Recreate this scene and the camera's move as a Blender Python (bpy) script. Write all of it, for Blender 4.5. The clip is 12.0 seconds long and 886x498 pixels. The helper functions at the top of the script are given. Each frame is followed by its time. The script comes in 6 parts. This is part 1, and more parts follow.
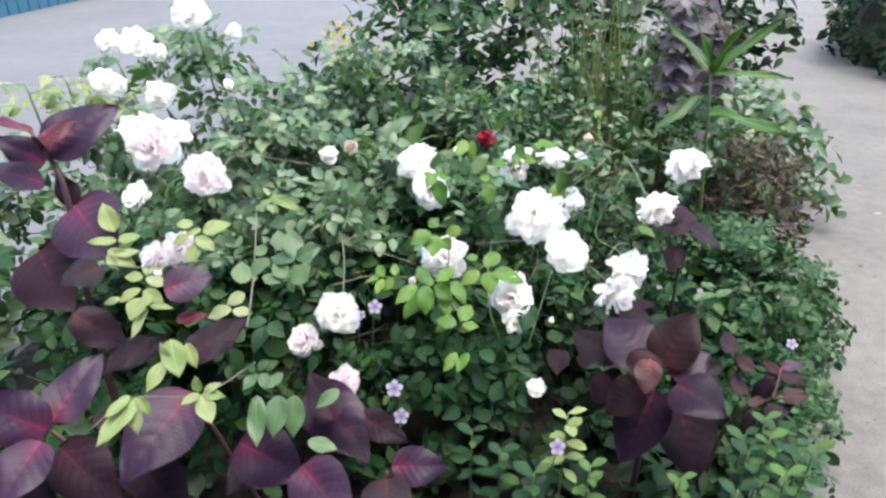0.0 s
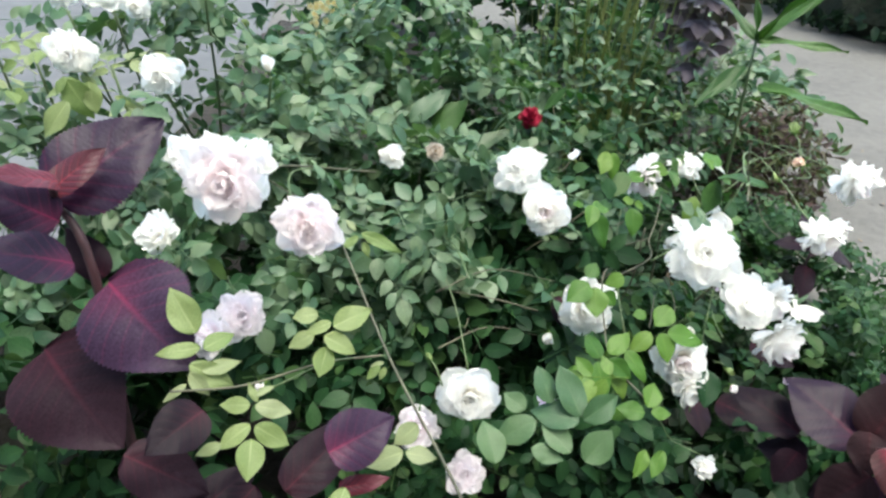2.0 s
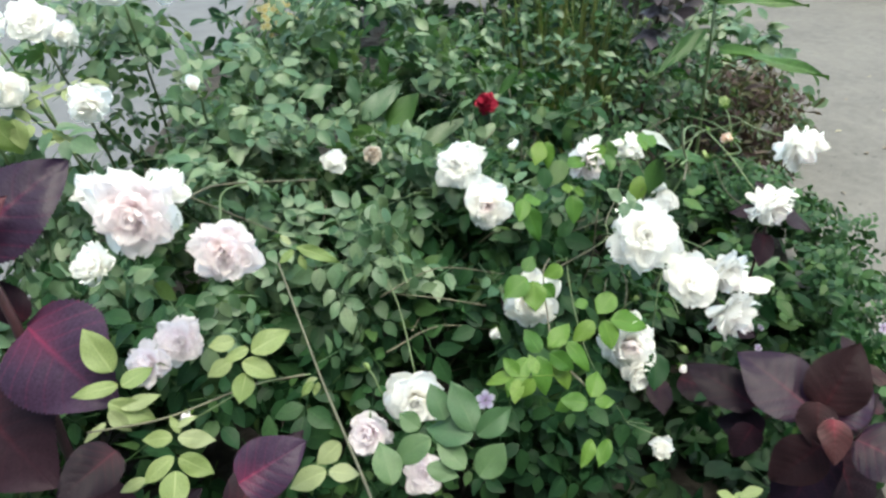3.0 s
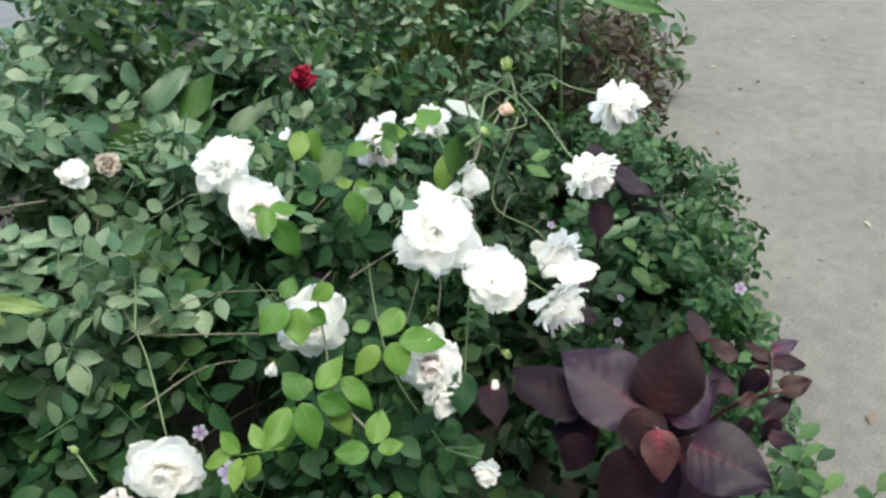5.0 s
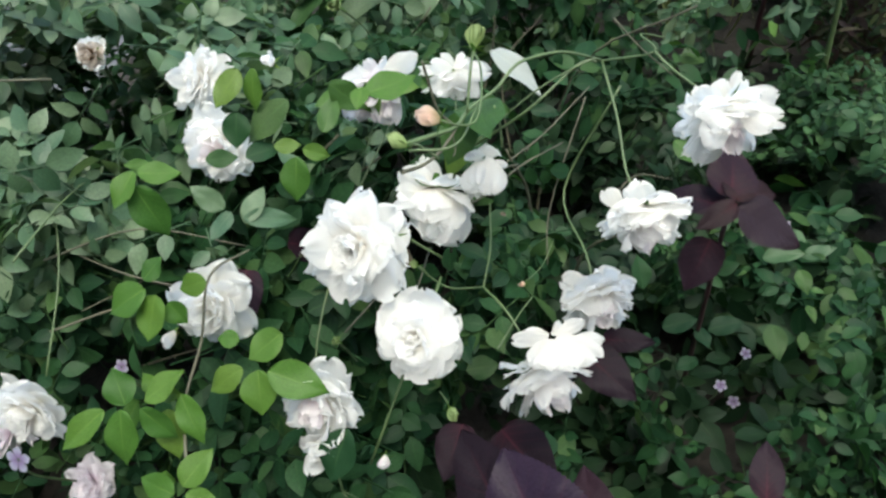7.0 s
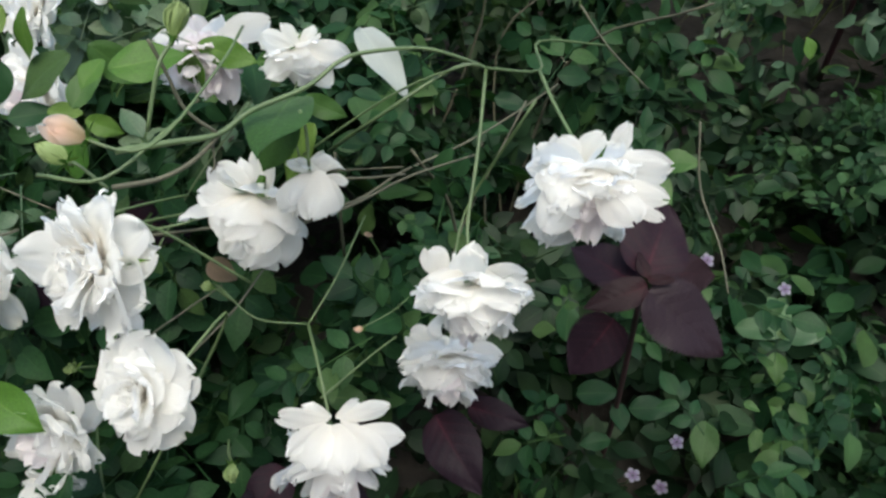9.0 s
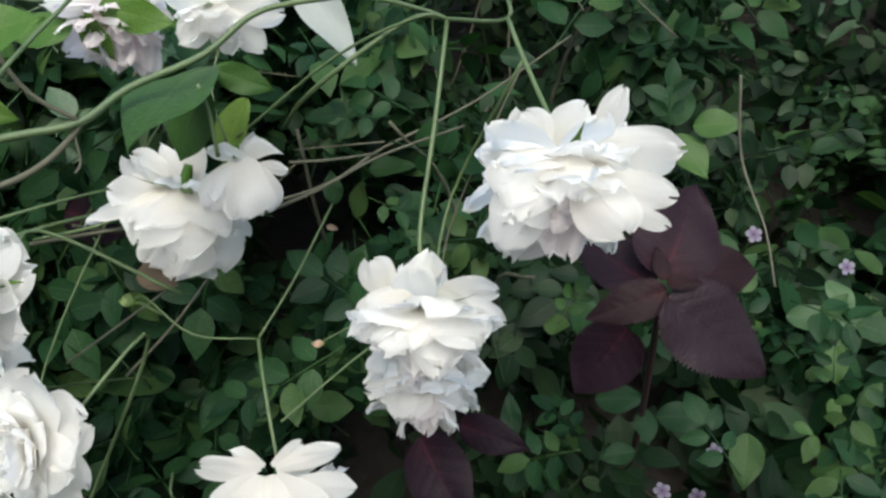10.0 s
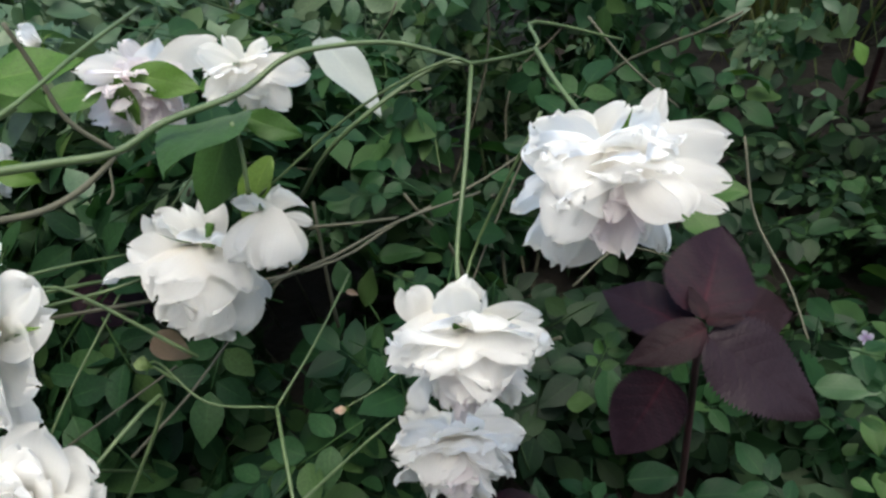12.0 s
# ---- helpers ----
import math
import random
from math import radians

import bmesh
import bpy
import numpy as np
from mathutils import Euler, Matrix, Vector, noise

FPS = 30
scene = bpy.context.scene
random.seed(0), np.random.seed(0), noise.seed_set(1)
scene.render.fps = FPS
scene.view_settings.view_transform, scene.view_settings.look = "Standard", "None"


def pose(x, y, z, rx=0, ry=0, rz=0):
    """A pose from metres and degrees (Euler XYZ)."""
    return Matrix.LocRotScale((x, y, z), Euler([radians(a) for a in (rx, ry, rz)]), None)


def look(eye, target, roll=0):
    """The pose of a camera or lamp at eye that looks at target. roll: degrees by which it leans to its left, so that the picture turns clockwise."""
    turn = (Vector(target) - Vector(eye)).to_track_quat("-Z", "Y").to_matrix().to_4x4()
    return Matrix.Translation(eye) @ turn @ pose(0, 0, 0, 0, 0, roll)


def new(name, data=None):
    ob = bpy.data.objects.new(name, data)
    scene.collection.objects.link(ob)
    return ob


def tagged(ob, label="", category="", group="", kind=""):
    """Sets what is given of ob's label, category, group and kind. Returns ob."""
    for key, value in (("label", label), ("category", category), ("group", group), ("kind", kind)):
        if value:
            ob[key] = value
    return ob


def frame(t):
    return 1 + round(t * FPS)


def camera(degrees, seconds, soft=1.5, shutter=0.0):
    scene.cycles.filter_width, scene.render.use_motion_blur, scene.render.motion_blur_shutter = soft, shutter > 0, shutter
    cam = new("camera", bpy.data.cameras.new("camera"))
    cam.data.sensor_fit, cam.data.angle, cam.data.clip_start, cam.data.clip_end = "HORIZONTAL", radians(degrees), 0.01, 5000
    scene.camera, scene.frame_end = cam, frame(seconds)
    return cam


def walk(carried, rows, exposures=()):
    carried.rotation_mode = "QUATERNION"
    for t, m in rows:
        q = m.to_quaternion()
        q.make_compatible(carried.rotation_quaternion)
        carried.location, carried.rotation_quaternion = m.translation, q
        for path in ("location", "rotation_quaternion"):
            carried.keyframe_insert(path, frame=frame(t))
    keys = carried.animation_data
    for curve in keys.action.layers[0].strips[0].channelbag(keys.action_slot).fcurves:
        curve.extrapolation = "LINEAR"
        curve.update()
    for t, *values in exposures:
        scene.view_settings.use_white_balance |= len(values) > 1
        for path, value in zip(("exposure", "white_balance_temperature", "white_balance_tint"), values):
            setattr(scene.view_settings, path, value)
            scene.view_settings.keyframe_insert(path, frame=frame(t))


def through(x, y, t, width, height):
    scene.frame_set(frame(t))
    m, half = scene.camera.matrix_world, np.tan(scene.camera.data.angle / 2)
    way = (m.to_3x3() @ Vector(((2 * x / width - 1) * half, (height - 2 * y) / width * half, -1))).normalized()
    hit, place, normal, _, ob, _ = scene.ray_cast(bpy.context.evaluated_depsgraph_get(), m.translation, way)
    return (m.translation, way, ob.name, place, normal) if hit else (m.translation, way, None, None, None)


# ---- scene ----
cam = camera(67.0, 12.0, soft=2.6)
PATH = [
    (0, (0.012, -0.003, 1.095), (-0.004, 1.782, 0.191), -0.2),
    (0.5, (-0.007, 0.104, 1.082), (0.07, 1.819, 0.058), -1.1),
    (1, (-0.14, 0.207, 1.091), (0.048, 1.954, 0.136), -0.8),
    (1.5, (-0.271, 0.298, 1.076), (0.035, 1.985, 0.046), 2.5),
    (2, (-0.344, 0.363, 1.093), (-0.007, 2.015, 0.019), 4.9),
    (2.5, (-0.304, 0.371, 1.126), (0.023, 2.011, 0.029), 2.6),
    (3, (-0.247, 0.365, 1.123), (0.056, 1.988, -0.007), -0.6),
    (5, (-0.016, 0.476, 1.074), (0.458, 1.981, -0.155), -2.9),
    (5.5, (0.103, 0.555, 1.047), (0.439, 2.009, -0.285), -4.6),
    (6, (0.168, 0.583, 1.028), (0.436, 2.01, -0.348), -4.2),
    (6.5, (0.199, 0.627, 1.018), (0.3, 2.054, -0.379), -5.6),
    (7, (0.329, 0.706, 1.02), (-0.033, 2.019, -0.445), -9.2),
    (7.5, (0.372, 0.752, 1.011), (-0.021, 2.013, -0.49), -10.0),
    (9.5, (0.497, 0.951, 0.916), (-0.099, 2.021, -0.665), -7.7),
    (10, (0.495, 0.993, 0.882), (-0.15, 1.985, -0.73), -13.4),
    (10.5, (0.482, 1.028, 0.861), (-0.125, 1.969, -0.796), -14.8),
    (11, (0.472, 1.041, 0.854), (-0.128, 1.979, -0.808), -15.1),
    (11.5, (0.475, 0.991, 0.876), (-0.126, 2.164, -0.628), -9.9),
    (12, (0.48, 0.954, 0.847), (-0.208, 2.241, -0.52), -11.8),
]
EXPOSURES = [(0.0, 2.31, 6680, 8), (1.0, 2.17, 6700, 4), (2.0, 2.04, 6800, 1), (3.2, 1.97, 7050, -2), (5.0, 1.93, 6980, 0), (7.0, 1.54, 6720, 1), (9.5, 1.2, 6750, 3), (10.0, 1.2, 6750, 3), (10.5, 1.14, 6750, 3), (11.0, 1.03, 6700, 3), (11.5, 1.02, 6750, 4), (12.0, 1.2, 6800, 5)]
walk(cam, [(t, look(eye, target, roll)) for t, eye, target, roll in PATH], EXPOSURES)

# ---- light: bright overcast sky ----
world = bpy.data.worlds.new("overcast_sky")
scene.world = world
world.use_nodes = True
wn = world.node_tree
sky = wn.nodes.new("ShaderNodeTexSky")
sky.sky_type, sky.sun_disc = "NISHITA", False
sky.sun_elevation, sky.sun_rotation = radians(80), radians(130)
sky.air_density, sky.dust_density, sky.ozone_density = 1.0, 3.5, 1.0
wn.nodes["Background"].inputs["Strength"].default_value = 0.15
wn.links.new(sky.outputs[0], wn.nodes["Background"].inputs["Color"])
sun_data = bpy.data.lights.new("sun", "SUN")
sun_data.energy, sun_data.angle, sun_data.color = 1.45, radians(40), (1.0, 0.97, 0.93)
sun = new("sun", sun_data)
sun.matrix_world = look((0.9, -0.7, 6.5), (0, 0, 0))


# ---- materials ----
def node_material(name):
    mat = bpy.data.materials.new(name)
    mat.use_nodes = True
    nt = mat.node_tree
    return mat, nt, nt.nodes["Principled BSDF"], nt.nodes["Material Output"]


def ramp(nt, fac, stops):
    r = nt.nodes.new("ShaderNodeValToRGB")
    while len(r.color_ramp.elements) < len(stops):
        r.color_ramp.elements.new(0.5)
    for e, (at, col) in zip(r.color_ramp.elements, stops):
        e.position, e.color = at, (*col, 1)
    nt.links.new(fac, r.inputs[0])
    return r.outputs[0]


def noise_tex(nt, scale, detail=4, coord="Object"):
    tc = nt.nodes.new("ShaderNodeTexCoord")
    n = nt.nodes.new("ShaderNodeTexNoise")
    n.inputs["Scale"].default_value, n.inputs["Detail"].default_value = scale, detail
    nt.links.new(tc.outputs[coord], n.inputs["Vector"])
    return n.outputs["Fac"]


def math_node(nt, op, a, b=None):
    m = nt.nodes.new("ShaderNodeMath")
    m.operation = op
    for i, v in enumerate((a, b)):
        if v is None:
            continue
        if isinstance(v, (int, float)):
            m.inputs[i].default_value = v
        else:
            nt.links.new(v, m.inputs[i])
    return m.outputs[0]


def mix_col(nt, fac, a, b, mode="MIX"):
    m = nt.nodes.new("ShaderNodeMix")
    m.data_type, m.blend_type = "RGBA", mode
    for sock, v in ((m.inputs[0], fac), (m.inputs[6], a), (m.inputs[7], b)):
        if isinstance(v, (int, float)):
            sock.default_value = v
        elif isinstance(v, tuple):
            sock.default_value = (*v, 1)
        else:
            nt.links.new(v, sock)
    return m.outputs[2]


def leaf_material(name, stops, rib, rib_strength, rough=0.45, through=0.26, veins=7.0, vein_strength=0.12, bump=0.35, gloss=0.2, glow=(1.3, 1.5, 0.7), mottle=0.55, flush=0.0):
    """Leaf blades: each blade its own shade, a midrib and side veins along the blade, faint mottling, light that comes through."""
    mat, nt, bsdf, out = node_material(name)
    info, geo = nt.nodes.new("ShaderNodeObjectInfo"), nt.nodes.new("ShaderNodeNewGeometry")
    rnd = math_node(nt, "FRACT", math_node(nt, "ADD", info.outputs["Random"], geo.outputs["Random Per Island"]))
    base = ramp(nt, rnd, stops)
    uv = nt.nodes.new("ShaderNodeUVMap")
    sep = nt.nodes.new("ShaderNodeSeparateXYZ")
    nt.links.new(uv.outputs[0], sep.inputs[0])
    side = math_node(nt, "ABSOLUTE", math_node(nt, "SUBTRACT", sep.outputs[0], 0.5))
    mid = math_node(nt, "SUBTRACT", 1.0, math_node(nt, "MULTIPLY", side, 26.0))
    mid = math_node(nt, "MAXIMUM", mid, 0.0)
    saw = math_node(nt, "FRACT", math_node(nt, "MULTIPLY", math_node(nt, "SUBTRACT", sep.outputs[1], math_node(nt, "MULTIPLY", side, 0.55)), veins))
    tooth = math_node(nt, "SUBTRACT", 1.0, math_node(nt, "MULTIPLY", math_node(nt, "ABSOLUTE", math_node(nt, "SUBTRACT", saw, 0.5)), 9.0))
    tooth = math_node(nt, "MULTIPLY", math_node(nt, "MAXIMUM", tooth, 0.0), vein_strength)
    line = math_node(nt, "MAXIMUM", math_node(nt, "MULTIPLY", mid, rib_strength), tooth)
    fade = math_node(nt, "SUBTRACT", 1.0, math_node(nt, "MULTIPLY", sep.outputs[1], 0.85))
    relief = line
    line = math_node(nt, "MULTIPLY", math_node(nt, "MULTIPLY", line, fade), fade)
    mottled = mix_col(nt, mottle, base, ramp(nt, noise_tex(nt, 45.0), [(0.3, (0.55, 0.55, 0.55)), (0.7, (1.35, 1.35, 1.3))]), "MULTIPLY")
    near = math_node(nt, "MAXIMUM", math_node(nt, "SUBTRACT", 1.0, math_node(nt, "ADD", math_node(nt, "MULTIPLY", sep.outputs[1], 2.0), math_node(nt, "MULTIPLY", side, 1.6))), 0.0)
    flushed = mix_col(nt, math_node(nt, "MULTIPLY", near, flush), mottled, rib)
    col = mix_col(nt, line, flushed, rib)
    nt.links.new(col, bsdf.inputs["Base Color"])
    bsdf.inputs["Roughness"].default_value = rough
    bsdf.inputs["Specular IOR Level"].default_value = gloss
    b = nt.nodes.new("ShaderNodeBump")
    b.inputs["Strength"].default_value, b.inputs["Distance"].default_value = bump, 0.001 if bump < 0.5 else 0.004
    height = math_node(nt, "SUBTRACT", noise_tex(nt, 38.0, 3), math_node(nt, "MULTIPLY", relief, 0.9))
    nt.links.new(height, b.inputs["Height"])
    nt.links.new(b.outputs[0], bsdf.inputs["Normal"])
    tr = nt.nodes.new("ShaderNodeBsdfTranslucent")
    nt.links.new(mix_col(nt, 1.0, col, glow, "MULTIPLY"), tr.inputs["Color"])
    mx = nt.nodes.new("ShaderNodeMixShader")
    mx.inputs[0].default_value = through
    nt.links.new(bsdf.outputs[0], mx.inputs[1])
    nt.links.new(tr.outputs[0], mx.inputs[2])
    nt.links.new(mx.outputs[0], out.inputs["Surface"])
    return mat


def petal_material(name, outer, inner, through=0.76):
    mat, nt, bsdf, out = node_material(name)
    uv = nt.nodes.new("ShaderNodeUVMap")
    sep = nt.nodes.new("ShaderNodeSeparateXYZ")
    nt.links.new(uv.outputs[0], sep.inputs[0])
    col = ramp(nt, sep.outputs[1], [(0.0, inner), (0.25, inner), (0.75, outer)])
    streak = nt.nodes.new("ShaderNodeTexWave")
    streak.inputs["Scale"].default_value, streak.inputs["Distortion"].default_value = 5.0, 3.0
    nt.links.new(uv.outputs[0], streak.inputs["Vector"])
    col = mix_col(nt, 0.015, col, streak.outputs["Color"], "MULTIPLY")
    col = mix_col(nt, 0.3, col, ramp(nt, noise_tex(nt, 2.2, 3), [(0.3, (0.95, 0.95, 0.94)), (0.7, (1.0, 1.0, 1.0))]), "MULTIPLY")
    nt.links.new(col, bsdf.inputs["Base Color"])
    bsdf.inputs["Roughness"].default_value = 0.6
    bsdf.inputs["Specular IOR Level"].default_value = 0.25
    b = nt.nodes.new("ShaderNodeBump")
    b.inputs["Strength"].default_value, b.inputs["Distance"].default_value = 0.08, 0.02
    nt.links.new(noise_tex(nt, 9.0, 3), b.inputs["Height"])
    nt.links.new(b.outputs[0], bsdf.inputs["Normal"])
    tr = nt.nodes.new("ShaderNodeBsdfTranslucent")
    nt.links.new(col, tr.inputs["Color"])
    mx = nt.nodes.new("ShaderNodeMixShader")
    mx.inputs[0].default_value = through
    nt.links.new(bsdf.outputs[0], mx.inputs[1])
    nt.links.new(tr.outputs[0], mx.inputs[2])
    nt.links.new(mx.outputs[0], out.inputs["Surface"])
    return mat


def pavement_material():
    """Worn concrete: broad stains, sandy grain and scattered dark pits."""
    mat, nt, bsdf, _ = node_material("concrete")
    f = math_node(nt, "ADD", math_node(nt, "MULTIPLY", noise_tex(nt, 22, 6), 0.5), math_node(nt, "MULTIPLY", noise_tex(nt, 2.9, 4), 0.5))
    col = ramp(nt, f, [(0.35, (0.060, 0.059, 0.057)), (0.65, (0.095, 0.093, 0.088))])
    grain = noise_tex(nt, 170, 3)
    col = mix_col(nt, 0.7, col, ramp(nt, grain, [(0.3, (0.72, 0.72, 0.72)), (0.7, (1.28, 1.28, 1.27))]), "MULTIPLY")
    spots = noise_tex(nt, 34, 2)
    patch = noise_tex(nt, 4.3, 2)
    pit = math_node(nt, "MULTIPLY", ramp(nt, spots, [(0.66, (0, 0, 0)), (0.71, (1, 1, 1))]), ramp(nt, patch, [(0.42, (0, 0, 0)), (0.55, (1, 1, 1))]))
    col = mix_col(nt, math_node(nt, "MULTIPLY", pit, 0.6), col, (0.022, 0.021, 0.02))
    nt.links.new(col, bsdf.inputs["Base Color"])
    bsdf.inputs["Roughness"].default_value = 0.9
    bp = nt.nodes.new("ShaderNodeBump")
    bp.inputs["Strength"].default_value, bp.inputs["Distance"].default_value = 0.35, 0.003
    nt.links.new(math_node(nt, "SUBTRACT", grain, pit), bp.inputs["Height"])
    nt.links.new(bp.outputs[0], bsdf.inputs["Normal"])
    return mat


def plain_material(name, a, b, scale, rough, bump=0.3, dist=0.002):
    mat, nt, bsdf, _ = node_material(name)
    n1 = noise_tex(nt, scale, 6)
    n2 = noise_tex(nt, scale * 0.13, 4)
    f = math_node(nt, "ADD", math_node(nt, "MULTIPLY", n1, 0.55), math_node(nt, "MULTIPLY", n2, 0.45))
    nt.links.new(ramp(nt, f, [(0.35, a), (0.65, b)]), bsdf.inputs["Base Color"])
    bsdf.inputs["Roughness"].default_value = rough
    bp = nt.nodes.new("ShaderNodeBump")
    bp.inputs["Strength"].default_value, bp.inputs["Distance"].default_value = bump, dist
    nt.links.new(n1, bp.inputs["Height"])
    nt.links.new(bp.outputs[0], bsdf.inputs["Normal"])
    return mat


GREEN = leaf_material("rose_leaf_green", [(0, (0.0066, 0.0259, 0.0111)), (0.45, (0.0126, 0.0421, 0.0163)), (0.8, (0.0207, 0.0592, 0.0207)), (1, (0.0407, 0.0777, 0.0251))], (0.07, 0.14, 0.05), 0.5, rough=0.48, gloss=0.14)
FRESH = leaf_material("fresh_leaf_green", [(0, (0.0280, 0.0800, 0.0140)), (0.4, (0.0480, 0.1150, 0.0180)), (0.75, (0.0660, 0.1320, 0.0230)), (1, (0.0900, 0.1500, 0.0300))], (0.16, 0.24, 0.06), 0.5, through=0.25)
EDGEGREEN = leaf_material("edge_leaf_green", [(0, (0.0150, 0.0430, 0.0190)), (0.5, (0.0250, 0.0640, 0.0270)), (1, (0.0440, 0.0920, 0.0360))], (0.08, 0.15, 0.06), 0.4, gloss=0.14)
MIDGREEN = leaf_material("mid_leaf_green", [(0, (0.0200, 0.0560, 0.0150)), (0.5, (0.0320, 0.0780, 0.0190)), (1, (0.0440, 0.0960, 0.0230))], (0.1, 0.17, 0.05), 0.5, through=0.2)
LIME = leaf_material("young_leaf_lime", [(0, (0.1091, 0.1638, 0.0581)), (0.5, (0.1526, 0.1994, 0.0814)), (1, (0.1890, 0.2208, 0.1280))], (0.42, 0.48, 0.25), 0.6, through=0.3)
GREY = leaf_material("pale_leaf_green", [(0, (0.0300, 0.0735, 0.0400)), (0.5, (0.0565, 0.1110, 0.0580)), (1, (0.1060, 0.1540, 0.0890))], (0.14, 0.19, 0.1), 0.4, gloss=0.35)
GREYSPRAY = leaf_material("grey_green_leaf", [(0, (0.0330, 0.0791, 0.0365)), (0.5, (0.0460, 0.0949, 0.0426)), (1, (0.0640, 0.1135, 0.0517))], (0.13, 0.19, 0.1), 0.4, gloss=0.3)
# shade under the bushes is put into DEEP; hedge and back shrubs share it
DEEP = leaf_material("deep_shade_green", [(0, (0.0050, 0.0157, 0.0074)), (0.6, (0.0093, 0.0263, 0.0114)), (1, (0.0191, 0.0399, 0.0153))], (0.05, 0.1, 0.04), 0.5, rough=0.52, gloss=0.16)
PURPLE = leaf_material("purple_leaf", [(0, (0.0160, 0.0098, 0.0227)), (0.5, (0.0226, 0.0128, 0.0301)), (1, (0.0305, 0.0175, 0.0368))], (0.28, 0.02, 0.07), 0.35, rough=0.38, through=0.12, veins=7.0, vein_strength=0.17, bump=0.4, gloss=0.12, glow=(1.1, 0.8, 1.1), flush=0.16)
SLATE = leaf_material("slate_purple_leaf", [(0, (0.0092, 0.0055, 0.0122)), (0.5, (0.0118, 0.0070, 0.0158)), (1, (0.0148, 0.0088, 0.0192))], (0.11, 0.02, 0.035), 0.5, rough=0.38, through=0.12, veins=7.0, vein_strength=0.2, bump=0.4, gloss=0.09, glow=(1.1, 0.8, 1.1), flush=0.12)
DARKPURPLE = leaf_material("dark_purple_leaf", [(0, (0.0088, 0.0059, 0.0097)), (0.5, (0.0122, 0.0074, 0.0122)), (1, (0.0170, 0.0090, 0.0140))], (0.1, 0.018, 0.03), 0.4, rough=0.48, through=0.12, veins=7.0, vein_strength=0.18, bump=0.4, gloss=0.07, glow=(1.1, 0.8, 1.1), flush=0.14)
PLUM = leaf_material("plum_leaf", [(0, (0.0170, 0.0105, 0.0150)), (1, (0.0215, 0.0130, 0.0190))], (0.012, 0.006, 0.008), 0.5, rough=0.42, through=0.12, veins=7.0, vein_strength=0.3, bump=0.45, gloss=0.1, glow=(1.1, 0.8, 1.0), flush=0.2)
BROWNPURPLE = leaf_material("brown_maroon_leaf", [(0, (0.0135, 0.0072, 0.0092)), (1, (0.0195, 0.0092, 0.0120))], (0.06, 0.012, 0.016), 0.4, rough=0.45, through=0.16, veins=9.0, vein_strength=0.25, bump=0.45, gloss=0.09, glow=(1.2, 0.8, 0.8), flush=0.2)
ROSY = leaf_material("dusty_rose_leaf", [(0, (0.0300, 0.0140, 0.0155)), (1, (0.0400, 0.0165, 0.0190))], (0.2, 0.025, 0.045), 0.3, rough=0.42, through=0.2, veins=7.0, vein_strength=0.3, gloss=0.12, glow=(1.1, 0.8, 1.0), flush=0.5)
REDLEAF = leaf_material("young_red_leaf", [(0.0, (0.0520, 0.0120, 0.0200)), (1.0, (0.0820, 0.0160, 0.0270))], (0.36, 0.03, 0.05), 0.6, rough=0.38, through=0.2, veins=7.0, vein_strength=0.6, gloss=0.25, glow=(1.1, 0.8, 1.1))
REDDISH = leaf_material("maroon_leaf", [(0, (0.0140, 0.0060, 0.0070)), (1, (0.0240, 0.0085, 0.0098))], (0.12, 0.02, 0.03), 0.4, rough=0.42, through=0.16, vein_strength=0.18, gloss=0.12, glow=(1.1, 0.8, 1.0))
BROWNISH = leaf_material("brown_purple_leaf", [(0.0, (0.0289, 0.0207, 0.0207)), (0.4, (0.0495, 0.0289, 0.0289)), (0.75, (0.0618, 0.0618, 0.0330)), (1.0, (0.0743, 0.0990, 0.0413))], (0.1, 0.08, 0.06), 0.3)
MAUVE = leaf_material("mauve_leaf", [(0.0, (0.0504, 0.0390, 0.0539)), (0.6, (0.0936, 0.0780, 0.0966)), (1.0, (0.1332, 0.1248, 0.1295))], (0.2, 0.15, 0.2), 0.4)
STRAW = leaf_material("straw_leaf", [(0.0, (0.0800, 0.1000, 0.0400)), (0.5, (0.1350, 0.1450, 0.0640)), (1.0, (0.0600, 0.1100, 0.0400))], (0.3, 0.3, 0.15), 0.4)
# PALE has the sky's reflection on one leaf painted into its colour
PALE = leaf_material("sky_sheen_leaf", [(0.0, (0.27, 0.30, 0.29)), (1.0, (0.32, 0.35, 0.34))], (0.38, 0.42, 0.36), 0.4, mottle=0.08, bump=0.1)
DRY = leaf_material("dry_leaf", [(0.0, (0.1, 0.07, 0.05)), (0.6, (0.16, 0.12, 0.09)), (1.0, (0.3, 0.27, 0.2))], (0.12, 0.09, 0.06), 0.5)
WHITE = petal_material("white_petal", (0.955, 0.955, 0.945), (0.95, 0.93, 0.89), through=0.79)
BLUSH = petal_material("blush_petal", (0.95, 0.905, 0.92), (0.95, 0.87, 0.89))
LAVENDER = petal_material("lavender_petal", (0.91, 0.875, 0.905), (0.88, 0.8, 0.85))
RED = petal_material("red_petal", (0.23, 0.006, 0.028), (0.16, 0.004, 0.02), through=0.2)
VIOLET = petal_material("violet_petal", (0.66, 0.64, 0.8), (0.45, 0.33, 0.6))
YELLOW = petal_material("yellow_petal", (0.6, 0.54, 0.32), (0.55, 0.42, 0.14))
PEACH = petal_material("peach_petal", (0.86, 0.7, 0.6), (0.7, 0.6, 0.42))
SPENT = petal_material("spent_petal", (0.62, 0.55, 0.48), (0.4, 0.28, 0.18), through=0.5)
BUDGREEN = petal_material("green_bud", (0.2, 0.27, 0.11), (0.16, 0.23, 0.08), through=0.2)
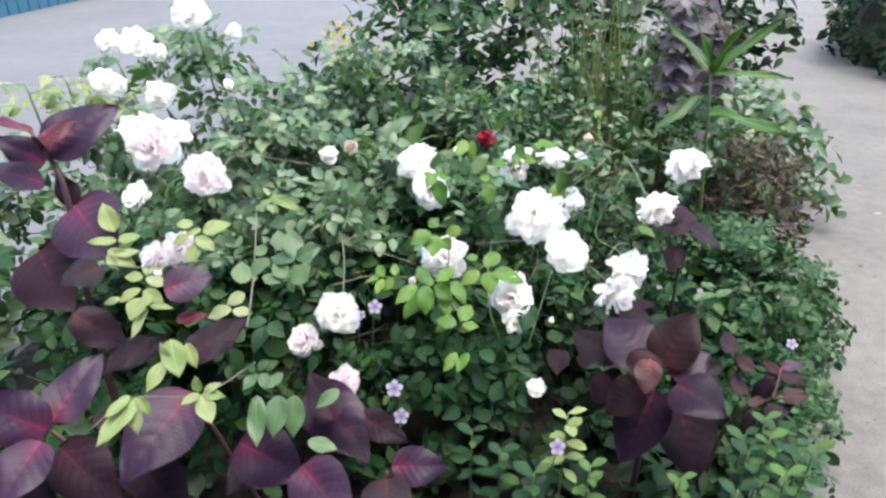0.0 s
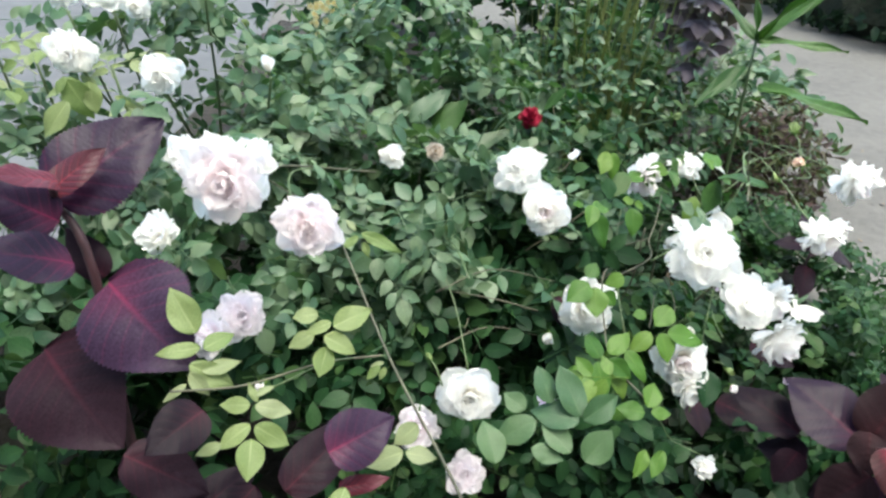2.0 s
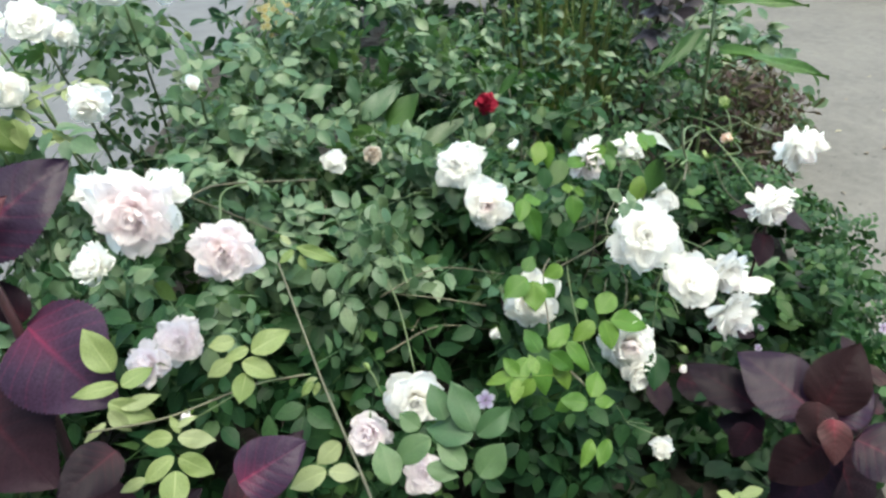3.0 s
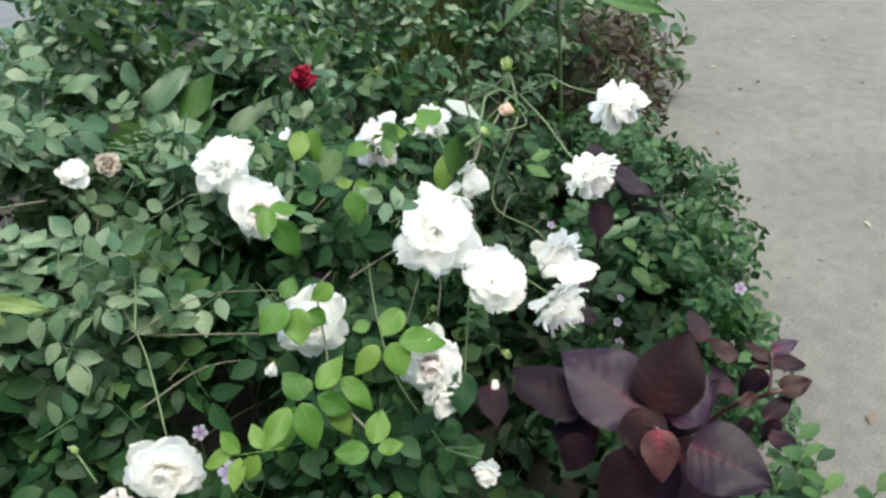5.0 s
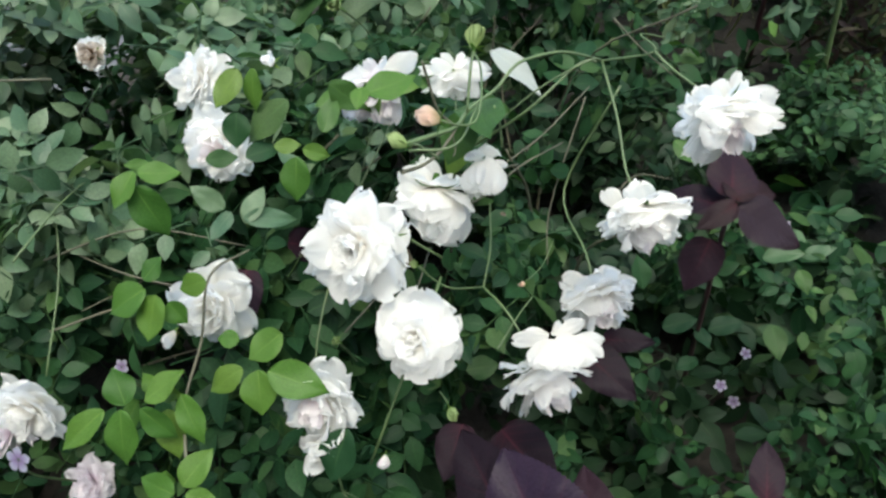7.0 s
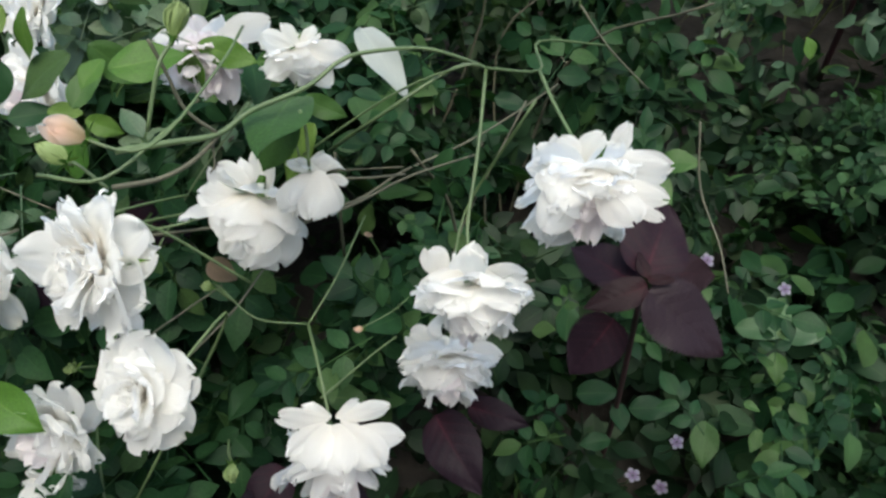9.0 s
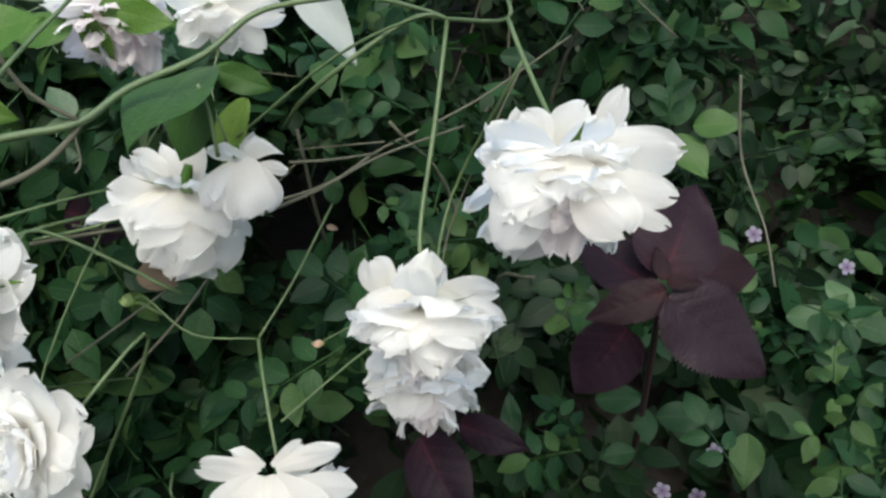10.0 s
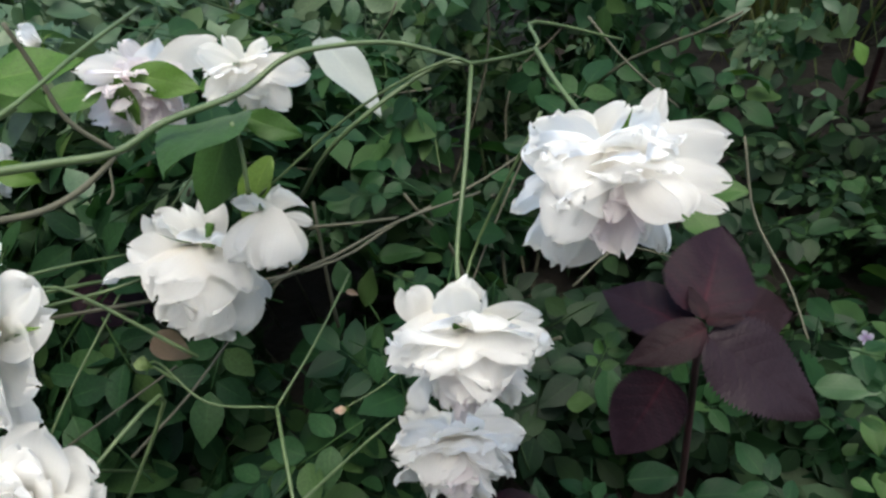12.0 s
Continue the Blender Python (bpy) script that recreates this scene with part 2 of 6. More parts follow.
STEM = plain_material("green_stem", (0.045, 0.075, 0.028), (0.085, 0.13, 0.05), 60, 0.5)
CANE = plain_material("woody_cane", (0.045, 0.045, 0.028), (0.09, 0.09, 0.058), 50, 0.7)
PURPLESTEM = plain_material("purple_stem", (0.022, 0.009, 0.011), (0.048, 0.015, 0.02), 60, 0.5)
CONCRETE = pavement_material()
CEMENT = plain_material("cement", (0.055, 0.059, 0.066), (0.08, 0.085, 0.093), 9, 0.85, 0.25, 0.003)
SOIL = plain_material("soil", (0.007, 0.006, 0.005), (0.018, 0.015, 0.011), 25, 0.95, 0.9, 0.02)
BLUEPAINT = plain_material("blue_paint", (0.015, 0.085, 0.14), (0.022, 0.12, 0.19), 8, 0.5)


# ---- mesh helpers ----
def make_mesh(name, verts, faces, mat, uvs=None):
    me = bpy.data.meshes.new(name)
    me.from_pydata([tuple(v) for v in verts], [], [tuple(int(i) for i in f) for f in faces])
    if uvs is not None:
        layer = me.uv_layers.new(name="UVMap")
        idx = np.empty(len(me.loops), dtype=np.int32)
        me.loops.foreach_get("vertex_index", idx)
        layer.data.foreach_set("uv", np.asarray(uvs, dtype=np.float32)[idx].ravel())
    me.polygons.foreach_set("use_smooth", np.ones(len(me.polygons), dtype=bool))
    me.materials.append(mat)
    me.update()
    return me


def thing(name, base, label, category, group=""):
    ob = new(name)
    ob.location = base
    ob.empty_display_size = 0.05
    return tagged(ob, label, category, group)


def place(name, mesh, parent, m=None, label="", kind=""):
    """Hang a mesh object under a thing (an Empty at its base) at the world pose m."""
    ob = new(name, mesh)
    ob.parent = parent
    ob.matrix_parent_inverse = Matrix.Translation(-parent.location)
    if m is not None:
        ob.matrix_basis = m
    return tagged(ob, label, kind=kind)


def aim(pos, along, normal, size=1.0):
    """A pose whose y axis runs along and whose z axis leans to normal."""
    y = Vector(along).normalized()
    x = y.cross(Vector(normal))
    if x.length < 1e-4:
        x = y.orthogonal()
    x.normalize()
    z = x.cross(y)
    m = Matrix((x, y, z)).transposed().to_4x4()
    return Matrix.Translation(pos) @ m @ Matrix.Diagonal((size, size, size, 1))


def smooth_line(points, steps=5):
    pts = [Vector(p) for p in points]
    pts = [2 * pts[0] - pts[1], *pts, 2 * pts[-1] - pts[-2]]
    line = []
    for i in range(1, len(pts) - 2):
        a, b, c, d = pts[i - 1 : i + 3]
        for k in range(steps):
            t = k / steps
            line.append(0.5 * (2 * b + (c - a) * t + (2 * a - 5 * b + 4 * c - d) * t * t + (3 * b - a - 3 * c + d) * t**3))
    line.append(pts[-2])
    return line


def tube_data(points, r0, r1, sides=6, steps=5):
    line = smooth_line(points, steps)
    verts, faces, uvs = [], [], []
    side = (line[1] - line[0]).orthogonal().normalized()
    for i, p in enumerate(line):
        d = (line[min(i + 1, len(line) - 1)] - line[max(i - 1, 0)]).normalized()
        side = (side - d * side.dot(d)).normalized()
        other = d.cross(side)
        r = r0 + (r1 - r0) * i / (len(line) - 1)
        for k in range(sides):
            a = 2 * math.pi * k / sides
            verts.append(p + r * (math.cos(a) * side + math.sin(a) * other))
            uvs.append((k / sides, i / len(line)))
    for i in range(len(line) - 1):
        for k in range(sides):
            n = (k + 1) % sides
            faces.append((i * sides + k, i * sides + n, (i + 1) * sides + n, (i + 1) * sides + k))
    faces.append(tuple(range(sides))[::-1])
    faces.append(tuple(range(len(verts) - sides, len(verts))))
    return verts, faces, uvs


def stem(parent, points, r0, r1, mat=None, name="stem", sides=6):
    return place(name, make_mesh(name, *tube_data(points, r0, r1, sides)[:2], mat or STEM), parent)


def blade(length, width, rows=6, cols=5, fold=0.25, droop=0.25, tip=1.0, belly=0.42, teeth=0.0, wave=0.0, seed=0, root=0.6, arch=0.0, quilt=0.0):
    """A leaf blade along +y from the origin, face up. belly: where it is widest; teeth: depth of the serration."""
    r = random.Random(seed)
    verts, faces, uvs = [], [], []
    ph = r.uniform(0, 6)
    for i in range(rows + 1):
        s = i / rows
        e = math.log(0.5) / math.log(belly)
        w = max(math.sin(math.pi * s**e), 0.0) ** (root if s**e < 0.5 else tip)
        w = max(w, 0.03)
        if teeth:
            w *= 1 + teeth * (1 if i % 2 else -1)
        y, z0 = s * length, -droop * length * s * s
        for j in range(cols):
            u = 2 * j / (cols - 1) - 1
            x = u * w * width / 2
            z = z0 + fold * (math.sqrt(x * x + (0.07 * width) ** 2) - 0.07 * width) - arch * x * x / width + wave * length * math.sin(9 * s + ph + 2 * u) * abs(u)
            z += quilt * math.cos(2 * math.pi * 7 * (s - 0.275 * abs(u))) * (1 - abs(u) ** 3) * w * length
            verts.append((x, y, z))
            uvs.append((0.5 + u / 2, s))
    for i in range(rows):
        for j in range(cols - 1):
            a = i * cols + j
            faces.append((a, a + 1, a + cols + 1, a + cols))
    return np.array(verts), faces, uvs


def joined(pieces):
    """Put together pieces of (verts, faces, uvs, 4x4 matrix)."""
    V, F, U, n = [], [], [], 0
    for v, f, u, m in pieces:
        m = np.array(m)
        V.append(np.asarray(v, dtype=float) @ m[:3, :3].T + m[:3, 3])
        F.extend([tuple(i + n for i in face) for face in f])
        U.append(np.asarray(u, dtype=float))
        n += len(v)
    return np.concatenate(V), F, np.concatenate(U)


def compound(seed, pairs=2, rows=5, cols=3):
    """A rose leaf one long: a stalk with a leaflet at its tip and pairs along it."""
    r = random.Random(seed)
    pieces = []
    bend = r.uniform(0.05, 0.16)
    line = [(0, t, -bend * t * t) for t in (0, 0.2, 0.4, 0.62)]
    tv, tf, tu = tube_data(line, 0.012, 0.007, 3, 2)
    pieces.append(([tuple(v) for v in tv], tf, [(0.5, 0.9)] * len(tv), Matrix()))
    spots = [(0.6, 0, 0.42)]
    for k in range(pairs):
        at = 0.6 - 0.24 * (k + 0.35)
        for s in (-1, 1):
            spots.append((at + r.uniform(-0.03, 0.03), s, r.uniform(0.3, 0.38) - 0.04 * k))
    for at, s, ln in spots:
        v, f, u = blade(ln, ln * r.uniform(0.54, 0.68), rows, cols, r.uniform(0.1, 0.35), r.uniform(0.1, 0.35), 0.95, 0.45, 0, 0.015, r.random(), 0.68)
        turn = pose(0, at, -bend * at * at, r.uniform(-18, 12), r.uniform(-25, 25), -s * r.uniform(52, 75) + r.uniform(-8, 8))
        pieces.append((v, f, u, turn @ pose(0, 0.03, 0)))
    return joined(pieces)


COMPOUND = [compound(k) for k in range(7)]
COMPOUND_FINE = [compound(30 + k, 2, 8, 5) for k in range(6)]
SMALL_COMPOUND = [compound(60 + k, 3) for k in range(4)]
meshes = {}


def shared(kind, k, data, mat):
    key = (kind, k, mat.name)
    if key not in meshes:
        meshes[key] = make_mesh(kind, data[0], data[1], mat, data[2])
    return meshes[key]


heroes = []
blooms = []


def leaf(parent, base, tip, up=(0, -0.3, 1), mat=None, k=0, fill=1.0):
    """One rose leaf of five leaflets, from its foot to its tip."""
    d = Vector(tip) - Vector(base)
    heroes.append(Vector(base) + 0.55 * d)
    mat = mat or GREEN
    return place("leaf", shared("leaf", k % 6, COMPOUND_FINE[k % 6], mat), parent, aim(base, d, up, d.length / 0.98 * fill))


BROAD = {}


def broad(parent, base, tip, width=0.7, up=(0, -0.5, 1), mat=None, name="leaf", teeth=0.032, fold=0.3, droop=0.2, label=""):
    """A single broad toothed leaf from its foot to its tip; width as a share of its length."""
    d = Vector(tip) - Vector(base)
    mat = mat or PURPLE
    key = (round(width, 2), teeth, fold, droop, mat.name, len(heroes) % 3)
    if key not in BROAD:
        v, f, u = blade(1.0, width, 58 if teeth else 24, 11, fold, droop, 0.85, 0.38, teeth, 0.03, len(BROAD), 0.5, 0.5 if teeth else 0.1, 0.009 if teeth else 0.003)
        BROAD[key] = make_mesh("broad_leaf", v, f, mat, u)
    heroes.append(Vector(base) + 0.5 * d)
    m = aim(base, d, up, d.length)
    return place(name, BROAD[key], parent, m, label)


LEAFLETS = {}


def leaflet(parent, foot, tip, share=0.6, mat=None, up=None):
    """One oval, finely toothed rose leaflet from its foot to its tip."""
    d = Vector(tip) - Vector(foot)
    k = len(heroes) % 5
    key = (round(share, 1), mat.name, k)
    if key not in LEAFLETS:
        v, f, u = blade(1.0, round(share, 1), 30, 9, (0.12, 0.3, 0.2, 0.38, 0.16)[k], (0.06, 0.2, -0.04, 0.14, 0.26)[k], 1.0, 0.45, 0.012, 0.03, k, 0.66, 0.2, 0.003)
        LEAFLETS[key] = make_mesh("leaflet", v, f, mat, u)
    heroes.append(Vector(foot) + 0.5 * d)
    r = random.Random(len(heroes))
    lean = Vector(up or (0.0, -0.55, 0.85)) + Vector((r.uniform(-0.3, 0.3), r.uniform(-0.3, 0.3), 0))
    return place("leaf", LEAFLETS[key], parent, aim(foot, d, lean, d.length))


# ---- rose flowers ----
#       for each ring: petals, tilt at the foot, halfway and at the tip (0 forward, 90 sideways, 180 back), length, width, cupping
KINDS = {}
KINDS["open"] = ((8, 62, 94, 100, 0.48, 0.45, 0.3), (9, 54, 84, 90, 0.46, 0.43, 0.5), (9, 45, 70, 72, 0.42, 0.4, 0.8), (8, 34, 52, 50, 0.37, 0.35, 1.2), (8, 22, 34, 24, 0.3, 0.3, 1.8), (7, 10, 14, 2, 0.23, 0.23, 2.4), (4, 6, -8, -30, 0.2, 0.2, 2.6))
KINDS["full"] = ((6, 62, 94, 100, 0.49, 0.56, 0.3), (7, 54, 86, 90, 0.46, 0.52, 0.4), (8, 45, 70, 72, 0.41, 0.44, 0.7), (8, 34, 52, 50, 0.35, 0.36, 1.1), (8, 22, 34, 24, 0.28, 0.3, 1.6), (7, 10, 14, 2, 0.22, 0.23, 2.2), (4, 6, -8, -30, 0.19, 0.2, 2.4))
KINDS["nod"] = ((5, 74, 116, 122, 0.46, 0.4, 0.1), (9, 74, 104, 84, 0.5, 0.44, 0.3), (11, 68, 88, 58, 0.5, 0.42, 0.4), (11, 58, 66, 38, 0.5, 0.4, 0.6), (10, 44, 46, 20, 0.5, 0.36, 0.9), (9, 24, 24, 4, 0.47, 0.3, 1.3))
KINDS["bell"] = ((4, 76, 140, 185, 0.4, 0.32, 0.2), (7, 76, 112, 70, 0.52, 0.62, 0.5), (9, 70, 96, 42, 0.52, 0.6, 0.6), (9, 60, 72, 26, 0.5, 0.5, 0.7), (8, 42, 46, 14, 0.48, 0.4, 0.9), (6, 24, 22, 2, 0.44, 0.32, 1.3))
KINDS["cup"] = ((4, 80, 118, 100, 0.44, 0.5, 0.3), (6, 78, 84, 26, 0.54, 0.56, 0.7), (6, 70, 64, 8, 0.54, 0.52, 0.9), (6, 56, 44, -4, 0.52, 0.44, 1.1), (5, 36, 22, -6, 0.46, 0.34, 1.4))
KINDS["hang"] = ((2, 70, 120, 150, 0.4, 0.4, 0.2), (3, 66, 46, -14, 0.8, 0.7, 0.9), (4, 52, 30, -22, 0.76, 0.6, 1.1), (3, 30, 12, -18, 0.7, 0.46, 1.4))
KINDS["half"] = ((6, 72, 102, 92, 0.47, 0.46, 0.2), (7, 62, 68, 46, 0.47, 0.46, 0.5), (7, 50, 46, 24, 0.46, 0.42, 0.8), (7, 36, 26, 8, 0.42, 0.34, 1.2), (4, 18, 12, 0, 0.36, 0.26, 1.6))
KINDS["bud"] = ((3, 30, 26, -14, 0.58, 0.46, 1.2), (3, 25, 18, -12, 0.55, 0.42, 1.4), (3, 18, 10, -12, 0.5, 0.32, 1.6))
FOOT = {"open": 0.12, "full": 0.12, "nod": 0.13, "half": 0.2, "bud": 0.25, "cup": 0.26, "bell": 0.14, "hang": 0.34}


def petal_sheet(seed, tilt, ln, wd, cup, loose=1.0, blunt=0.0):
    """A soft petal that rises from the origin; its tilt runs from foot to tip, its rim is wavy and uneven."""
    r = random.Random(seed)
    rows, cols = 11, 11
    a0, a1, a2 = (radians(a) for a in tilt)
    ph, ph2, notch, roll = r.uniform(0, 6), r.uniform(0, 6), r.uniform(-0.05, 0.07), r.uniform(0.1, 0.5) * loose
    skew, point, shift = r.uniform(-0.14, 0.14), r.uniform(1.3, 2.5) + blunt, Vector((r.uniform(0, 90), r.uniform(0, 90), 0))
    verts, faces, uvs = [], [], []
    rad, z, last = 0.012, 0.0, 0.0
    for i in range(rows + 1):
        s = 1 - (1 - i / rows) ** 1.4
        a = (1 - s) ** 2 * a0 + 2 * s * (1 - s) * a1 + s * s * a2
        rad += math.sin(a) * ln * (s - last)
        z += math.cos(a) * ln * (s - last)
        last = s
        if s < 0.62:
            w = 0.24 + 0.76 * math.sin(math.pi / 2 * s / 0.62)
        else:
            w = max(0.0, 1 - ((s - 0.62) / 0.386) ** point) ** 0.5
        w *= wd
        for j in range(cols):
            u = 2 * j / (cols - 1) - 1
            x = u * w / 2 + skew * ln * s * s
            back = notch * ln * (1 - abs(u)) * max(0, s - 0.7) * 3.3 + ln * s**4 * (0.04 * math.sin(5.0 * u + ph2) + 0.03 * math.sin(13.0 * u + ph))
            off = cup * (u * w / 2) ** 2 * 1.6 - roll * wd * 0.16 * abs(u) ** 3 * s * s
            off += loose * wd * (0.05 * s * s * math.sin(2.6 * u + ph) + 0.035 * s**3 * abs(u) * math.sin(6 * u + 5 * s + ph2)) + loose * wd * s * (0.18 * noise.noise(shift + Vector((1.7 * u, 2.2 * s, 0))) + 0.09 * noise.noise(shift + Vector((4.5 * u, 4.0 * s, 7))))
            verts.append((x, rad - math.sin(a) * back - math.cos(a) * off, z - math.cos(a) * back + math.sin(a) * off))
            uvs.append((0.5 + u / 2, s))
    for i in range(rows):
        for j in range(cols - 1):
            q = i * cols + j
            faces.append((q, q + 1, q + cols + 1, q + cols))
    return verts, faces, uvs


def petal(kind, ring, k):
    """One of the petals of a ring of a flower one across."""
    r = random.Random(len(kind) * 1000 + ring * 50 + k)
    n, a0, a1, a2, ln, wd, cup = KINDS[kind][ring]
    sway = 26 if ring == 0 else 18
    tilt = (a0 + r.uniform(-6, 6), a1 + r.uniform(-12, 12), a2 + r.uniform(-sway, sway))
    return petal_sheet(r.random(), tilt, ln * r.uniform(0.8, 1.12), wd * r.uniform(0.66, 1.0), cup * r.uniform(0.7, 1.3), *((0.55, 1.0) if kind == "full" else (1.0, 0.0)))


def loose_petal(head, base, tip, width, facing, mat, bow=0.25, cup=0.5, seed=0):
    """A single outer petal from its foot to its tip; facing: the way its face looks, width as a share of its length."""
    d = Vector(tip) - Vector(base)
    tilt = (90 - 60 * bow, 90, 90 + 60 * bow)
    v, f, u = petal_sheet(seed + 0.37, tilt, 1.0, width, -cup, 1.3, 0.8)
    p = new("petal", make_mesh("petal", v, f, mat, u))
    p.parent = head
    p.matrix_basis = head.matrix_basis.inverted() @ aim(base, d, facing, d.length)
    return p


def calyx():
    """Hip and five narrow sepals of a flower one across, below the petals."""
    pieces = []
    tv, tf, _ = tube_data([(0, 0, -0.14), (0, 0, -0.08), (0, 0, -0.02), (0, 0, 0.02)], 0.03, 0.06, 8, 2)
    pieces.append(([tuple(v) for v in tv], tf, [(0.3, 0.6)] * len(tv), Matrix()))
    for k in range(5):
        v, f, u = blade(0.34, 0.09, 5, 3, 0.3, 0.5, 1.3, 0.3)
        pieces.append((v, f, u, pose(0, 0, -0.02, 0, 0, 72 * k) @ pose(0, 0.03, 0, 25)))
    return joined(pieces)


CALYX = calyx()
bloom_rng = random.Random(11)


def bloom(parent, at, face, across, kind="open", tint="white", name="flower", label=""):
    """A full rose: calyx with rings of single petals; face: the way it looks."""
    face = Vector(face).normalized()
    r = bloom_rng
    up = Vector((r.uniform(-1, 1), r.uniform(-1, 1), r.uniform(-1, 1)))
    m = aim(Vector(at) - face * across * FOOT[kind], up - face * up.dot(face), face, across)
    head = place(name, shared("calyx", 0, CALYX, FRESH), parent, m, label)
    start = r.uniform(0, 360)
    for ring, row in enumerate(KINDS[kind]):
        for i in range(row[0]):
            k = r.randrange(6)
            mat = {"white": WHITE, "blush": BLUSH if ring > 0 else WHITE, "lavender": LAVENDER, "red": RED, "peach": PEACH, "pink": BLUSH, "green": BUDGREEN, "spent": SPENT}[tint]
            if tint == "white" and ring > 4 and kind in ("nod", "bell"):
                mat = BLUSH
            p = new("petal", shared("petal", (kind, ring, k), petal(kind, ring, k), mat))
            p.parent = head
            grow = r.uniform(0.82, 1.1)
            p.matrix_basis = pose(0, 0, 0.012 * ring, r.uniform(-11, 11), r.uniform(-12, 12), start + 360 * i / row[0] + ring * 23 + r.uniform(-12, 12)) @ Matrix.Diagonal((grow, grow, grow, 1))
    blooms.append((Vector(at), across))
    return head


def pedicel(parent, at, face, across, points, r0=0.0013, r1=0.0011):
    """The stalk that ends behind a flower."""
    foot = Vector(at) - Vector(face).normalized() * across * 0.25
    return stem(parent, [*points, foot], r0, r1)


# ---- setting ----
def sheet(name, corners, mat, cuts=1, relief=0.0):
    bm = bmesh.new()
    bm.faces.new([bm.verts.new(c) for c in corners])
    if cuts > 1:
        bmesh.ops.subdivide_edges(bm, edges=bm.edges[:], cuts=cuts, use_grid_fill=True)
        for v in bm.verts:
            v.co.z += relief * noise.noise(v.co * 3.0) + relief * 0.5 * noise.noise(v.co * 11.0)
    me = bpy.data.meshes.new(name)
    bm.to_mesh(me)
    bm.free()
    me.materials.append(mat)
    return tagged(new(name, me), kind="structure")


tagged(sheet("pavement", [(-400, -400, 0), (400, -400, 0), (400, 400, 0), (-400, 400, 0)], CONCRETE), "grey worn concrete pavement round the flower bed", "pavement")
tagged(sheet("road", [(-60, -20, 0.004), (-1.42, -20, 0.004), (-0.66, 4.58, 0.004), (0.5, 60, 0.004), (-60, 60, 0.004)], CEMENT), "smooth bluish-grey cement road beside the flower bed", "road")
tagged(sheet("ground", [(-1.35, 0.3, 0.03), (0.42, 0.3, 0.03), (2.05, 4.3, 0.03), (-0.6, 4.6, 0.03)], SOIL, 40, 0.03), "dark bare soil of the flower bed", "soil")

# unseen wall, added behind the path to cut sky light from the front
bm = bmesh.new()
bmesh.ops.create_cube(bm, size=1.0)
for v in bm.verts:
    v.co = Vector((v.co.x * 14.0 - 1.0, v.co.y * 0.25 - 1.6, v.co.z * 3.6 + 1.8))
wall_data = bpy.data.meshes.new("light_block_wall")
bm.to_mesh(wall_data)
bm.free()
wall_data.materials.append(plain_material("grey_plaster", (0.2, 0.19, 0.17), (0.28, 0.27, 0.24), 6, 0.9))
tagged(new("light_block_wall", wall_data), "unseen grey plastered wall added behind the path to block front light", "wall", kind="structure")

WAY = [Vector((0.0, 0.0, 1.1)), Vector((-0.3, 0.35, 1.1)), Vector((0.0, 0.5, 1.05)), Vector((0.35, 0.75, 1.0)), Vector((0.48, 1.0, 0.86))]
OPEN_SIDE = Vector((0.12, 0.45, 1.05))


def is_free(p, gap=0.05):
    """Keeps foliage off the flowers, off the side that they open to and off the way along the bed."""
    if min((p - e).length for e in WAY) < 0.2:
        return False
    for b, across in blooms:
        d = p - b
        if d.length < across * 0.55 + 0.01:
            return False
        w = (OPEN_SIDE - b).normalized()
        t = d.dot(w)
        if 0 < t < 0.45 and (d - w * t).length < across * 0.5 + gap * 0.5:
            return False
    for h in heroes:
        d = p - h
        w = (OPEN_SIDE - h).normalized()
        t = d.dot(w)
        if 0 < t < 0.35 and (d - w * t).length < gap * 0.8:
            return False
    return True


def canopy(r, count, centre, radii, size, level=0.5, shell=0.55, bottom=-0.5, kinds=7, gap=-0.06):
    """Poses for leaves on and in a rounded mass, facing out and up."""
    out = []
    c, rad = Vector(centre), Vector(radii)
    tries = 0
    while len(out) < count and tries < count * 6:
        tries += 1
        d = Vector((r.gauss(0, 1), r.gauss(0, 1), r.gauss(0, 1))).normalized()
        if d.z < bottom:
            continue
        f = r.uniform(shell, 1.0) ** 0.6
        bumpy = 1 + 0.3 * noise.noise((c + d * 0.9) * 2.3 + d * 1.7)
        p = c + Vector((d.x * rad.x, d.y * rad.y, d.z * rad.z)) * f * bumpy
        if p.z < 0.03 or noise.noise(p * 6.5) < gap or not is_free(p):
            continue
        n = (Vector((d.x / rad.x, d.y / rad.y, d.z / rad.z)).normalized() * (1 - level) + Vector((0, -0.25, 1)) * level + Vector((r.gauss(0, 0.52), r.gauss(0, 0.52), r.gauss(0, 0.3)))).normalized()
        a = r.uniform(0, 2 * math.pi)
        along = Vector((math.cos(a), math.sin(a), r.uniform(-0.7, 0.2)))
        along = (along - n * along.dot(n)).normalized()
        s = size * r.triangular(0.55, 1.4, 0.9)
        out.append((r.randrange(kinds), aim(p - along * s * 0.5, along, n, s)))
    return out


def foliage(parent, items, bank, mat, name="foliage", singles=0, leaf_name="leaf", label=""):
    """The nearest leaves one by one, the rest as one mass."""
    items = sorted(items, key=lambda it: (it[1].translation - Vector((0.15, 0.7, 0.9))).length)
    for k, m in items[:singles]:
        place(leaf_name, shared(leaf_name + "_" + name, k, bank[k], mat), parent, m)
    rest = items[singles:]
    if rest:
        v, f, u = joined([(*bank[k], m) for k, m in rest])
        place(name, make_mesh(name, v, f, mat, u), parent, label=label, kind="stuff")


